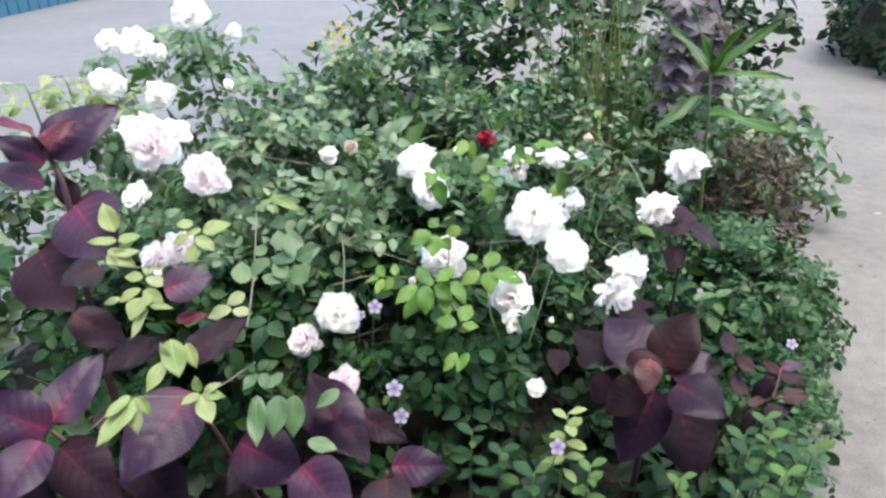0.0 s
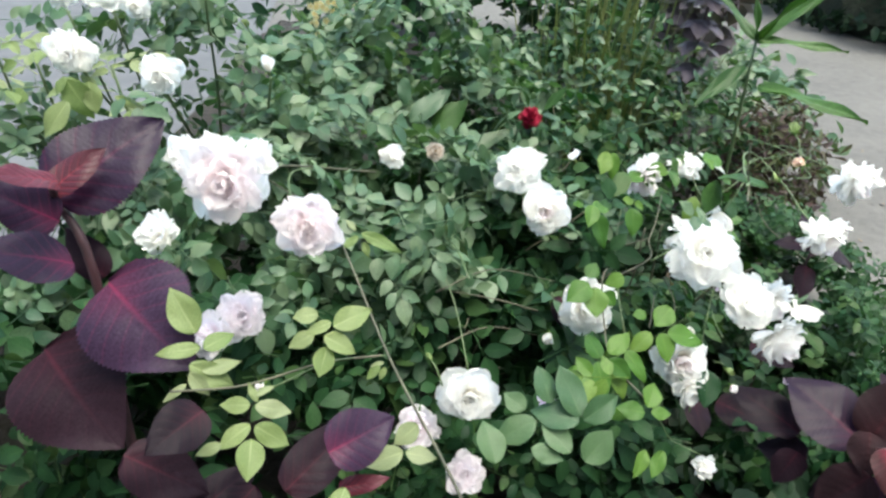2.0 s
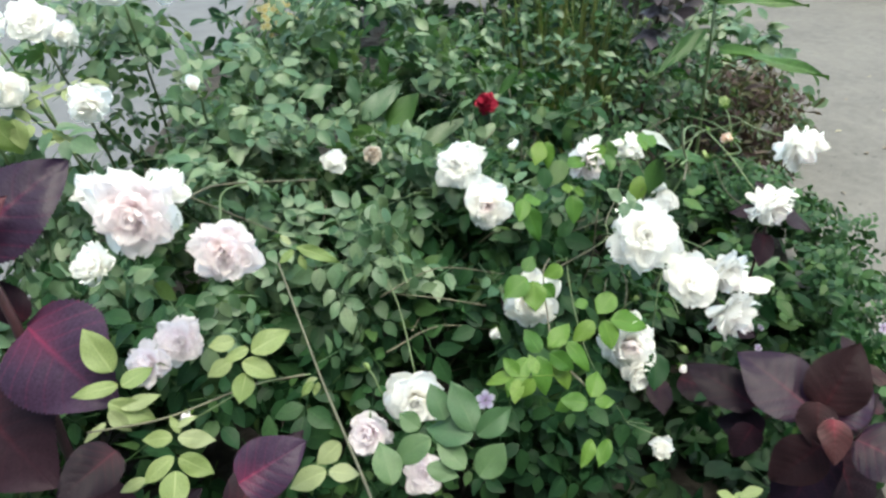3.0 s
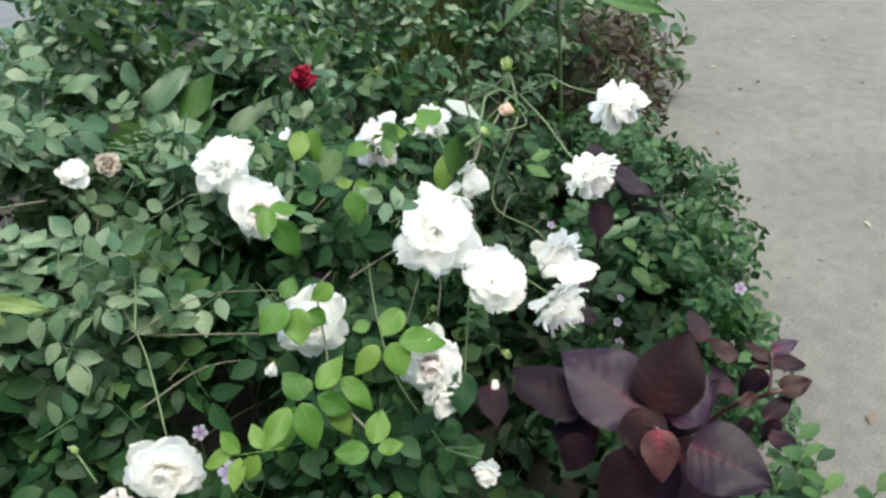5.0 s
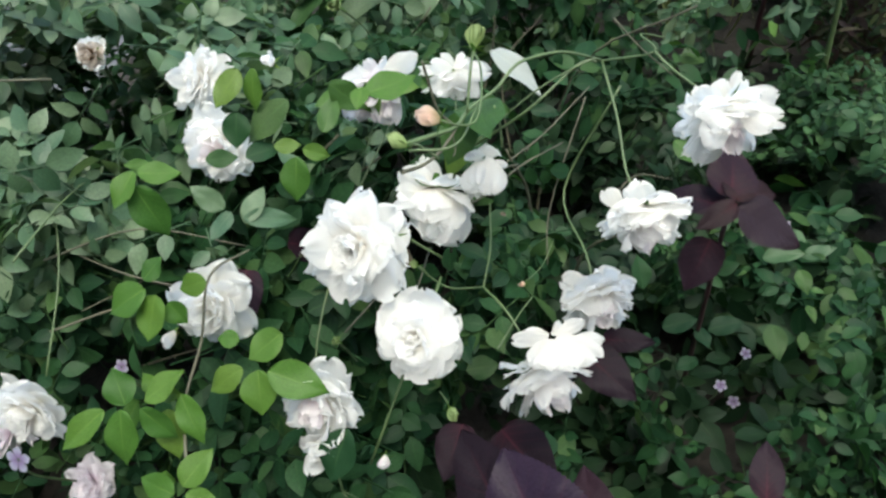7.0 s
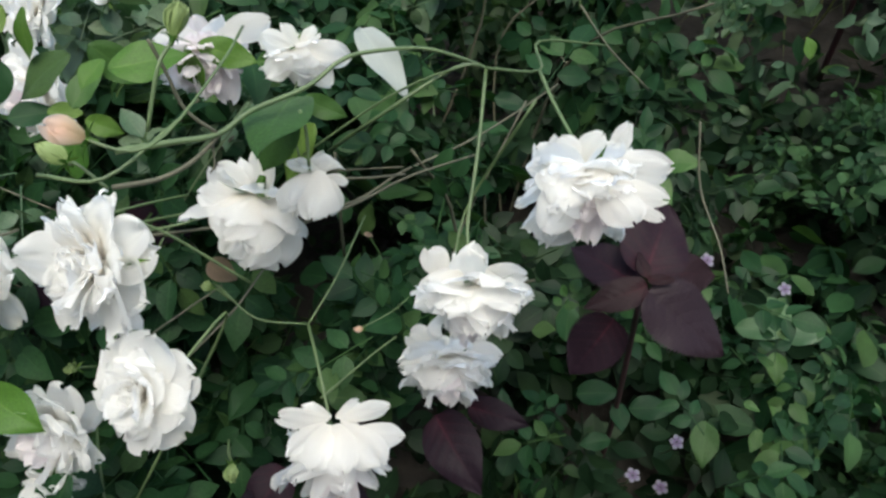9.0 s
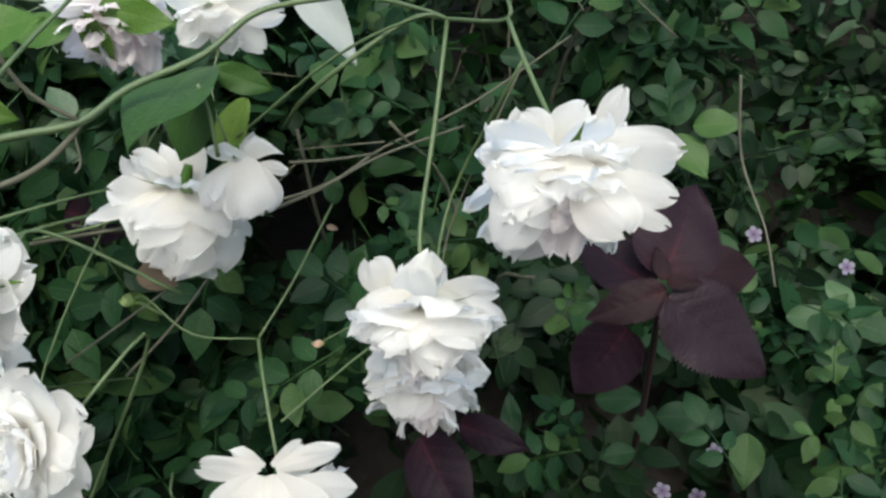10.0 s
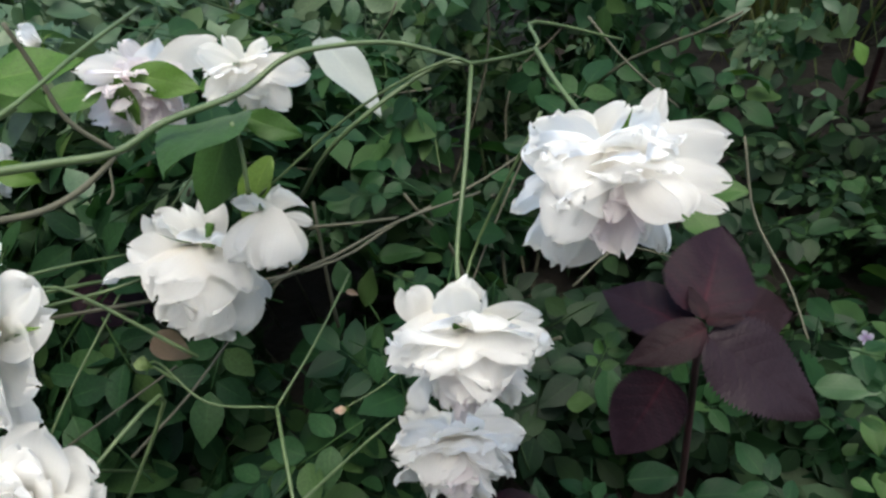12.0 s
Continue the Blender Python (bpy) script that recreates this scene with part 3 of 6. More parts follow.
SIMPLE = [blade(1.0, w, 4, 3, 0.25, 0.2, 1.0, 0.45, 0, 0.02, i) for i, w in enumerate((0.42, 0.5, 0.36, 0.46))]
NARROW = [blade(1.0, w, 5, 3, 0.3, d, 1.2, 0.4, 0, 0.02, i) for i, (w, d) in enumerate(((0.2, 0.3), (0.26, 0.15), (0.16, 0.5), (0.22, 0.4)))]
ROUND = [blade(1.0, w, 5, 5, 0.15, 0.15, 0.7, 0.56, 0, 0.02, i) for i, w in enumerate((0.55, 0.62, 0.5, 0.58))]

# ---- the white rose bush over the path ----
white_rose = thing("rose_bush", (0.1, 1.35, 0.03), "arching rose bush with nodding white double flowers and dark green leaves", "rose bush")
FLOWERS = (
    ("A", (0.158, 1.056, 0.628), (-0.268, -0.750, 0.604), 0.106, "open", "white"),
    ("B", (0.211, 1.003, 0.578), (-0.058, -0.652, 0.756), 0.079, "full", "white"),
    ("C", (0.4461, 1.1617, 0.6786), (0.270, -0.900, -0.330), 0.072, "nod", "white"),
    ("D", (0.3935, 1.1208, 0.6065), (0.330, -0.750, -0.570), 0.074, "bell", "white"),
    ("E", (0.3642, 1.1359, 0.4727), (0.340, -0.900, -0.280), 0.076, "bell", "white"),
    ("F", (0.313, 1.038, 0.483), (0.500, -0.760, -0.400), 0.084, "nod", "white"),
    ("G", (0.2015, 1.155, 0.5753), (-0.072, -0.739, -0.670), 0.088, "cup", "white"),
    ("H", (0.2473, 1.174, 0.6003), (0.200, -0.700, -0.690), 0.05, "hang", "white"),
)
# single outer petals thrown back or spread: foot, tip, share of width, bow, cupping
OUTER = {}
OUTER["C"] = ((0.304, -0.471, 0.829), ((0.4402, 1.1629, 0.6897), (0.426, 1.1765, 0.7001), 0.78, 0.25, 0.5), ((0.439, 1.1605, 0.6894), (0.4163, 1.1537, 0.6902), 0.62, 0.25, 0.5), ((0.4426, 1.1642, 0.6889), (0.4507, 1.1873, 0.6953), 0.8, 0.25, 0.5), ((0.4552, 1.1788, 0.6828), (0.4604, 1.2005, 0.6956), 0.46, 0.25, 0.5), ((0.4483, 1.1676, 0.6865), (0.4863, 1.1817, 0.6913), 0.5, 0.25, 0.5))
OUTER["C"] += (((0.4578, 1.1594, 0.6862), (0.4901, 1.162, 0.6855), 0.42, 0.25, 0.5), ((0.443, 1.1611, 0.6954), (0.4354, 1.1313, 0.6962), 1.05, 0.5, 0.8), ((0.4457, 1.1598, 0.695), (0.4601, 1.1469, 0.6954), 1.1, 0.5, 0.8), ((0.4665, 1.153, 0.6855), (0.489, 1.1483, 0.6793), 0.34, 0.25, 0.5), ((0.4461, 1.155, 0.6925), (0.4298, 1.1274, 0.6812), 0.7, 0.3, 0.5), ((0.4535, 1.1541, 0.693), (0.4766, 1.1381, 0.6846), 0.8, 0.4, 0.5))
OUTER["D"] = ((0.304, -0.471, 0.829), ((0.3749, 1.1237, 0.6137), (0.3586, 1.1359, 0.6242), 0.8, 0.25, 0.5), ((0.3872, 1.1324, 0.6145), (0.3831, 1.1485, 0.6248), 0.9, 0.6, 0.5), ((0.3815, 1.1314, 0.6163), (0.3781, 1.1351, 0.6241), 0.7, 0.6, 0.5),
          ((0.3918, 1.1334, 0.6132), (0.4194, 1.1463, 0.6071), 0.52, 0.25, 0.5), ((0.3977, 1.1292, 0.615), (0.4281, 1.1335, 0.6073), 0.46, 0.25, 0.5), ((0.3891, 1.1308, 0.62), (0.3831, 1.1027, 0.6234), 1.2, 0.5, 0.8), ((0.3906, 1.1314, 0.6197), (0.4098, 1.1127, 0.6194), 1.3, 0.5, 0.8), ((0.3861, 1.1273, 0.6174), (0.3653, 1.1004, 0.6135), 0.7, 0.3, 0.5))
OUTER["E"] = ((0.344, -0.644, 0.684), ((0.356, 1.1452, 0.4824), (0.3252, 1.1442, 0.4901), 0.75, 0.25, 0.5), ((0.3589, 1.1478, 0.4827), (0.3819, 1.1679, 0.4835), 0.85, 0.25, 0.5), ((0.3597, 1.1447, 0.4808), (0.4003, 1.1542, 0.4737), 0.55, 0.25, 0.5), ((0.357, 1.1426, 0.483), (0.3277, 1.122, 0.4817), 0.6, 0.25, 0.5), ((0.3588, 1.144, 0.4855), (0.3584, 1.1081, 0.4814), 1.1, 0.5, 0.8), ((0.3616, 1.1441, 0.4846), (0.3868, 1.1231, 0.4763), 0.9, 0.5, 0.7))
OUTER["F"] = ((0.298, -0.535, 0.791), ((0.3168, 1.0431, 0.5366), (0.2878, 1.0289, 0.5462), 0.42, 0.25, 0.5), ((0.323, 1.0447, 0.5341), (0.3449, 1.0721, 0.528), 0.38, 0.25, 0.5), ((0.3306, 1.041, 0.5321), (0.3645, 1.05, 0.5191), 0.5, 0.25, 0.5), ((0.3175, 1.0392, 0.5376), (0.306, 1.0104, 0.5399), 0.6, 0.25, 0.5), ((0.3193, 1.0397, 0.538), (0.3245, 1.0075, 0.5395), 0.7, 0.5, 0.6), ((0.3225, 1.041, 0.5379), (0.3432, 1.0125, 0.5366), 0.75, 0.5, 0.6), ((0.3249, 1.0427, 0.5361), (0.3584, 1.0246, 0.5286), 0.7, 0.4, 0.6), ((0.3174, 1.0449, 0.5356), (0.2969, 1.0442, 0.54), 0.5, 0.25, 0.5), ((0.3192, 1.0463, 0.534), (0.3285, 1.0632, 0.5276), 0.5, 0.25, 0.5))
OUTER["G"] = ((0.304, -0.471, 0.829), ((0.2041, 1.164, 0.5828), (0.1746, 1.1666, 0.614), 0.6, 0.25, 0.5), ((0.205, 1.16, 0.583), (0.1758, 1.1399, 0.6042), 0.75, 0.25, 0.5), ((0.2088, 1.1594, 0.582), (0.1991, 1.1322, 0.5906), 1.0, 0.4, 0.7), ((0.2085, 1.1582, 0.5802), (0.2011, 1.1199, 0.5769), 1.0, 0.5, 0.8),
          ((0.2103, 1.1582, 0.5786), (0.2173, 1.1206, 0.5646), 0.95, 0.4, 0.8), ((0.2117, 1.1608, 0.5754), (0.2295, 1.1401, 0.5447), 1.0, 0.3, 0.6), ((0.2037, 1.1687, 0.5797), (0.1941, 1.2026, 0.6017), 0.5, 0.25, 0.5), ((0.2026, 1.1675, 0.5831), (0.1848, 1.1843, 0.6071), 0.42, 0.25, 0.5), ((0.2122, 1.1648, 0.574), (0.232, 1.1657, 0.5475), 0.7, 0.25, 0.5))
OUTER["H"] = ((0.304, -0.471, 0.829), ((0.2556, 1.1852, 0.6142), (0.2543, 1.1998, 0.6222), 1.7, 0.5, 0.9), ((0.2579, 1.1858, 0.6095), (0.2708, 1.1937, 0.602), 0.5, 0.25, 0.5), ((0.2552, 1.1849, 0.6144), (0.2352, 1.178, 0.6266), 0.4, 0.25, 0.5), ((0.2552, 1.1851, 0.616), (0.2607, 1.1504, 0.602), 0.95, 0.6, 1.0), ((0.2498, 1.1831, 0.6136), (0.2385, 1.151, 0.6022), 0.6, 0.5, 0.7), ((0.2572, 1.1867, 0.6092), (0.2668, 1.1669, 0.5872), 0.75, 0.5, 0.8))
for key, at, face, across, kind, tint in FLOWERS:
    head = bloom(white_rose, at, face, across, kind, tint)
    if key in OUTER:
        side, *rows = OUTER[key]
        for k, (base, tip, width, bow, cup) in enumerate(rows):
            loose_petal(head, base, tip, width, side, WHITE, bow, cup, k)
bloom(white_rose, (0.120, 0.977, 0.508), (-0.118, -0.935, 0.334), 0.076, "bell", "white")
bloom(white_rose, (0.126, 0.943, 0.482), (0.174, -0.984, 0.034), 0.056, "half", "white")
bloom(white_rose, (0.002, 1.041, 0.552), (0.014, -0.797, 0.604), 0.09, "half", "white")
bloom(white_rose, (-0.056, 1.259, 0.654), (-0.498, -0.673, 0.547), 0.086, "open", "white")
bloom(white_rose, (-0.024, 1.197, 0.614), (-0.144, -0.913, 0.383), 0.074, "bell", "white")
bloom(white_rose, (0.160, 0.908, 0.366), (-0.253, -0.967, -0.034), 0.042, "half")
bloom(white_rose, (-0.051, 1.034, 0.508), (-0.444, -0.863, -0.241), 0.032, "bud")
bloom(white_rose, (-0.175, 0.952, 0.488), (-0.085, -0.955, 0.286), 0.088, "full", "white")
bloom(white_rose, (-0.239, 0.952, 0.439), (-0.363, -0.819, 0.443), 0.07, "half", "lavender")
bloom(white_rose, (-0.172, 0.939, 0.357), (-0.154, -0.697, 0.700), 0.065, "open", "lavender")
drooping = bloom(white_rose, (0.1378, 1.2345, 0.6532), (0.393, -0.815, -0.395), 0.062, "nod", "blush")
for k, (base, tip, width, bow, cup) in enumerate((((0.1449, 1.2388, 0.6673), (0.1201, 1.2173, 0.6834), 0.5, 0.3, 0.6), ((0.1485, 1.2432, 0.6677), (0.1763, 1.2737, 0.6703), 0.55, 0.3, 0.6), ((0.1437, 1.2368, 0.6664), (0.1272, 1.2141, 0.6639), 0.6, 0.3, 0.6), ((0.1465, 1.2392, 0.6651), (0.1413, 1.2129, 0.6374), 0.55, 0.3, 0.6), ((0.1496, 1.2419, 0.6637), (0.1588, 1.224, 0.6243), 0.5, 0.3, 0.6), ((0.1466, 1.2412, 0.668), (0.1368, 1.2405, 0.6865), 0.6, 0.3, 0.6), ((0.1496, 1.2429, 0.6652), (0.1667, 1.2492, 0.646), 0.5, 0.3, 0.6))):
    loose_petal(drooping, base, tip, width, (0.344, -0.644, 0.684), WHITE if k < 3 else BLUSH, bow, cup, k + 30)
turned = bloom(white_rose, (0.2138, 1.2473, 0.66), (0.278, -0.163, -0.947), 0.062, "half", "white")
for k, (base, tip, width, bow, cup) in enumerate((((0.2194, 1.2418, 0.6718), (0.1996, 1.2314, 0.6861), 0.62, 0.25, 0.5), ((0.2199, 1.2415, 0.6705), (0.2031, 1.2205, 0.6633), 0.7, 0.25, 0.5), ((0.2209, 1.2418, 0.6696), (0.2264, 1.232, 0.6474), 0.8, 0.25, 0.5), ((0.2219, 1.2432, 0.6703), (0.2417, 1.2433, 0.6445), 0.55, 0.25, 0.5), ((0.2215, 1.2439, 0.6722), (0.2513, 1.2602, 0.659), 0.55, 0.25, 0.5), ((0.2205, 1.2439, 0.6736), (0.2093, 1.2503, 0.6871), 0.5, 0.25, 0.5), ((0.221, 1.2442, 0.6734), (0.2271, 1.2613, 0.679), 0.5, 0.25, 0.5))):
    loose_petal(turned, base, tip, width, (0.344, -0.644, 0.684), WHITE, bow, cup, k + 20)
bloom(white_rose, (0.028, 1.260, 0.674), (-0.189, -0.589, 0.786), 0.032, "bud")
bloom(white_rose, (0.240, 1.045, 0.765), (-0.839, -0.318, 0.442), 0.032, "bud", "peach")
bloom(white_rose, (0.183, 0.939, 0.486), (-0.033, -0.999, -0.001), 0.024, "bud", "blush")
bloom(white_rose, (0.287, 1.136, 0.492), (-0.755, -0.566, 0.331), 0.014, "bud", "peach")

bloom(white_rose, (-0.183, 1.274, 0.675), (-0.1, -0.8, 0.3), 0.036, "half", "spent", "flower", "spent brown-edged rose")

# green buds on thin stalks
for at, size, foot in (((0.264, 1.106, 0.786), 0.03, (0.261, 1.066, 0.754)), ((0.140, 1.189, 0.769), 0.026, (0.051, 1.537, 0.531)), ((0.137, 1.012, 0.555), 0.018, (0.098, 1.100, 0.382)), ((0.217, 1.048, 0.743), 0.022, (0.243, 1.045, 0.732)), ((-0.499, 1.803, 0.716), 0.03, (-0.473, 1.783, 0.642)), ((0.190, 1.101, 0.556), 0.016, (0.200, 1.106, 0.535)), ((-0.231, 0.941, 0.568), 0.016, (-0.218, 0.916, 0.545)), ((0.407, 1.632, 0.739), 0.026, (0.370, 1.638, 0.694)), ((0.229, 1.010, 0.448), 0.026, (0.213, 1.031, 0.449))):
    d = (Vector(at) - Vector(foot)).normalized()
    bloom(white_rose, at, d, size, "bud", "green", "bud")
    stem(white_rose, [foot, Vector(foot).lerp(Vector(at), 0.5) + Vector((0, 0, 0.005)), Vector(at) - d * size * 0.3], 0.001, 0.0009)
# flower stalks and arching canes
J1, J2, FORK = (0.355, 1.264, 0.667), (0.398, 1.241, 0.690), (0.249, 1.123, 0.500)
for key, at, face, across, kind, tint in FLOWERS:
    if key == "C":
        pedicel(white_rose, at, face, across, [J2, (0.412, 1.221, 0.685)])
    elif key == "D":
        pedicel(white_rose, at, face, across, [J1, (0.369, 1.204, 0.647), (0.377, 1.159, 0.626)])
    elif key == "F":
        pedicel(white_rose, at, face, across, [FORK, (0.274, 1.093, 0.504)])
    elif key == "E":
        pedicel(white_rose, at, face, across, [(0.378, 1.315, 0.605), (0.324, 1.285, 0.486), (0.349, 1.184, 0.490)])
    elif key == "B":
        pedicel(white_rose, at, face, across, [(0.152, 0.965, 0.417), (0.215, 1.085, 0.550)])
    elif key == "A":
        pedicel(white_rose, at, face, across, [(0.213, 1.119, 0.547), (0.157, 1.105, 0.611)])
stem(white_rose, [(0.210, 1.260, 0.555), (0.286, 1.220, 0.641), (0.333, 1.259, 0.666), J1, J2, (0.388, 1.278, 0.685), (0.421, 1.362, 0.632)], 0.0015, 0.0008)
stem(white_rose, [(0.226, 1.207, 0.603), (0.295, 1.238, 0.652), (0.343, 1.255, 0.673), J1], 0.0009, 0.0009)
stem(white_rose, [(0.207, 1.082, 0.713), (0.224, 1.105, 0.704), (0.240, 1.124, 0.698), (0.248, 1.148, 0.698), (0.266, 1.181, 0.694), (0.279, 1.206, 0.699), (0.292, 1.222, 0.697), (0.318, 1.246, 0.688), (0.343, 1.260, 0.674), (0.355, 1.264, 0.667)], 0.0021, 0.0011)
stem(white_rose, [(0.207, 1.069, 0.698), (0.220, 1.088, 0.690), (0.230, 1.104, 0.690), (0.238, 1.119, 0.695), (0.240, 1.124, 0.698)], 0.0016, 0.0013, CANE)
stem(white_rose, [(0.240, 1.124, 0.698), (0.229, 1.119, 0.717), (0.224, 1.122, 0.739), (0.221, 1.123, 0.758)], 0.0012, 0.001, CANE)
stem(white_rose, [(0.238, 1.119, 0.695), (0.240, 1.112, 0.685), (0.239, 1.107, 0.682)], 0.0006, 0.0005, CANE)
stem(white_rose, [(0.265, 1.170, 0.685), (0.269, 1.165, 0.673), (0.272, 1.154, 0.653)], 0.0011, 0.0011)
stem(white_rose, [(0.237, 1.189, 0.617), (0.224, 1.208, 0.638), (0.220, 1.238, 0.656)], 0.0008, 0.0008)
stem(white_rose, [(0.118, 1.111, 0.578), (0.162, 1.141, 0.578), (0.189, 1.204, 0.562)], 0.0012, 0.0009)
stem(white_rose, [FORK, (0.251, 1.173, 0.503), (0.243, 1.244, 0.499)], 0.0009, 0.0009)
stem(white_rose, [FORK, (0.217, 1.105, 0.520), (0.189, 1.110, 0.544), (0.191, 1.100, 0.555)], 0.0008, 0.0008)
stem(white_rose, [(0.287, 1.136, 0.492), (0.305, 1.167, 0.486), (0.314, 1.214, 0.472)], 0.0005, 0.0005)
stem(white_rose, [(0.064, 1.124, 0.535), (0.200, 1.251, 0.486), (0.239, 1.334, 0.469), (0.292, 1.416, 0.460), (0.352, 1.521, 0.463)], 0.0015, 0.0010, CANE)
stem(white_rose, [(0.161, 1.308, 0.471), (0.238, 1.337, 0.472)], 0.0010, 0.0009, CANE)
stem(white_rose, [(0.345, 1.410, 0.524), (0.307, 1.318, 0.424), (0.307, 1.257, 0.383)], 0.0010, 0.0008, CANE)
stem(white_rose, [(0.160, 1.073, 0.482), (0.180, 1.118, 0.495), (0.187, 1.173, 0.502)], 0.0012, 0.0009, CANE)
stem(white_rose, [(0.117, 1.065, 0.490), (0.156, 1.137, 0.495)], 0.0010, 0.0009, CANE)
stem(white_rose, [(0.229, 1.234, 0.552), (0.254, 1.249, 0.546), (0.273, 1.277, 0.529)], 0.0011, 0.0010, CANE)
stem(white_rose, [(0.211, 1.193, 0.532), (0.246, 1.228, 0.532), (0.276, 1.277, 0.527), (0.320, 1.333, 0.515)], 0.0014, 0.0010, CANE)
stem(white_rose, [(0.508, 1.446, 0.507), (0.524, 1.407, 0.459), (0.553, 1.357, 0.438), (0.568, 1.312, 0.428)], 0.0011, 0.0008, CANE)
stem(white_rose, [(0.375, 1.483, 0.588), (0.410, 1.471, 0.554), (0.454, 1.474, 0.512)], 0.0011, 0.0008, CANE)
stem(white_rose, [(0.264, 1.090, 0.442), (0.282, 1.144, 0.431), (0.295, 1.173, 0.427)], 0.0011, 0.0009)
stem(white_rose, [(0.124, 1.098, 0.615), (0.136, 1.129, 0.600), (0.142, 1.161, 0.579)], 0.0011, 0.0009)
stem(white_rose, [(0.132, 1.082, 0.614), (0.136, 1.117, 0.592), (0.143, 1.150, 0.569)], 0.0014, 0.0011)
broad(white_rose, (0.258, 1.214, 0.513), (0.266, 1.217, 0.51), 0.5, (0.3, -0.3, 0.9), DRY, "leaf", 0.0, 0.5, 0.4, "curled dry brown leaf")
broad(white_rose, (0.162, 1.130, 0.536), (0.183, 1.135, 0.518), 0.7, (0.3, -0.3, 0.9), DRY, "leaf", 0.0, 0.5, 0.3, "curled dry brown leaf")
# long bare canes in front
stem(white_rose, [(0.033, 0.895, 0.520), (0.009, 0.955, 0.529), (0.012, 1.006, 0.551), (0.017, 1.049, 0.589), (0.039, 1.087, 0.583)], 0.0014, 0.0011, CANE)
stem(white_rose, [(-0.241, 0.701, 0.628), (-0.251, 0.750, 0.624), (-0.283, 0.892, 0.613), (-0.313, 1.025, 0.628), (-0.325, 1.078, 0.634)], 0.0016, 0.0012, CANE)
stem(white_rose, [(-0.169, 0.987, 0.496), (-0.178, 1.077, 0.547), (-0.204, 1.152, 0.592)], 0.0010, 0.0010)
stem(white_rose, [(0.122, 0.947, 0.386), (0.085, 1.037, 0.458), (0.099, 1.177, 0.530), (0.136, 1.273, 0.585)], 0.0011, 0.0009)
stem(white_rose, [(0.160, 0.923, 0.377), (0.122, 0.947, 0.386), (0.153, 0.938, 0.384)], 0.0007, 0.0005)
stem(white_rose, [(-0.401, 0.850, 0.621), (-0.346, 0.869, 0.633), (-0.290, 0.865, 0.642)], 0.0009, 0.0009, STEM)
stem(white_rose, [(0.240, 1.045, 0.765), (0.267, 1.058, 0.753), (0.264, 1.120, 0.752), (0.250, 1.162, 0.746)], 0.0008, 0.0008)
stem(white_rose, [(0.228, 1.029, 0.752), (0.257, 1.038, 0.750), (0.266, 1.081, 0.750)], 0.0010, 0.0008)
r0 = random.Random(3)
for i in range(20):
    foot = Vector((r0.uniform(-0.35, 0.35), r0.uniform(1.15, 1.6), 0.02))
    top = Vector((foot.x + r0.uniform(-0.3, 0.3), foot.y + r0.uniform(-0.25, 0.25), r0.uniform(0.3, 0.62)))
    bow = (foot + top) / 2 + Vector((r0.uniform(-0.08, 0.08), r0.uniform(-0.05, 0.1), 0.1))
    if is_free(top, 0.08) and is_free(bow, 0.08):
        stem(white_rose, [foot, bow, top], r0.uniform(0.002, 0.0035), 0.0014, CANE, "cane")

# single leaf beside the junction, pale with painted sky sheen, and leaves that stand out
broad(white_rose, (0.251, 1.283, 0.669), (0.302, 1.247, 0.648), 0.38, (0.330, -0.329, 0.885), PALE, "leaf", 0.0, 0.3, 0.15)
UP6, UP25, UP95 = (0.031, -0.435, 0.900), (-0.121, -0.470, 0.874), (0.008, -0.100, 0.995)
# fresh sprays round the low flowers
# leaflets round the low and the upper flowers
for foot, tip, share in (
    ((-0.039, 0.927, 0.559), (-0.071, 0.895, 0.546), 0.52),
    ((-0.026, 0.930, 0.557), (-0.022, 0.892, 0.529), 0.58),
    ((-0.022, 0.933, 0.559), (-0.036, 0.955, 0.580), 0.78),
    ((-0.010, 0.933, 0.556), (0.020, 0.916, 0.537), 0.62),
    ((-0.008, 0.939, 0.559), (0.024, 0.962, 0.572), 0.62),
    ((0.031, 0.888, 0.517), (0.050, 0.915, 0.532), 0.72),
    ((0.025, 0.882, 0.514), (-0.007, 0.887, 0.523), 0.7),
    ((0.034, 0.883, 0.513), (0.061, 0.882, 0.510), 0.6),
    ((-0.018, 1.013, 0.612), (-0.051, 0.994, 0.603), 0.82),
    ((-0.010, 1.011, 0.608), (-0.014, 0.982, 0.581), 0.82),
):
    leaflet(white_rose, foot, tip, share, FRESH)
for foot, tip, share in (
    ((0.001, 1.008, 0.602), (0.017, 0.997, 0.588), 0.95),
    ((0.033, 1.025, 0.613), (0.008, 1.016, 0.609), 0.75),
    ((-0.019, 1.018, 0.618), (-0.005, 1.034, 0.631), 0.75),
    ((0.087, 0.977, 0.556), (0.139, 0.967, 0.548), 0.56),
    ((0.098, 1.001, 0.578), (0.070, 0.983, 0.562), 0.75),
    ((0.078, 0.977, 0.556), (0.083, 0.947, 0.532), 0.78),
    ((0.064, 0.977, 0.557), (0.033, 0.958, 0.545), 0.62),
    ((0.061, 0.995, 0.574), (0.041, 0.993, 0.575), 0.85),
    ((-0.012, 1.057, 0.690), (0.009, 1.037, 0.650), 0.58),
    ((-0.011, 1.065, 0.696), (0.016, 1.081, 0.682), 0.56),
):
    leaflet(white_rose, foot, tip, share, FRESH)
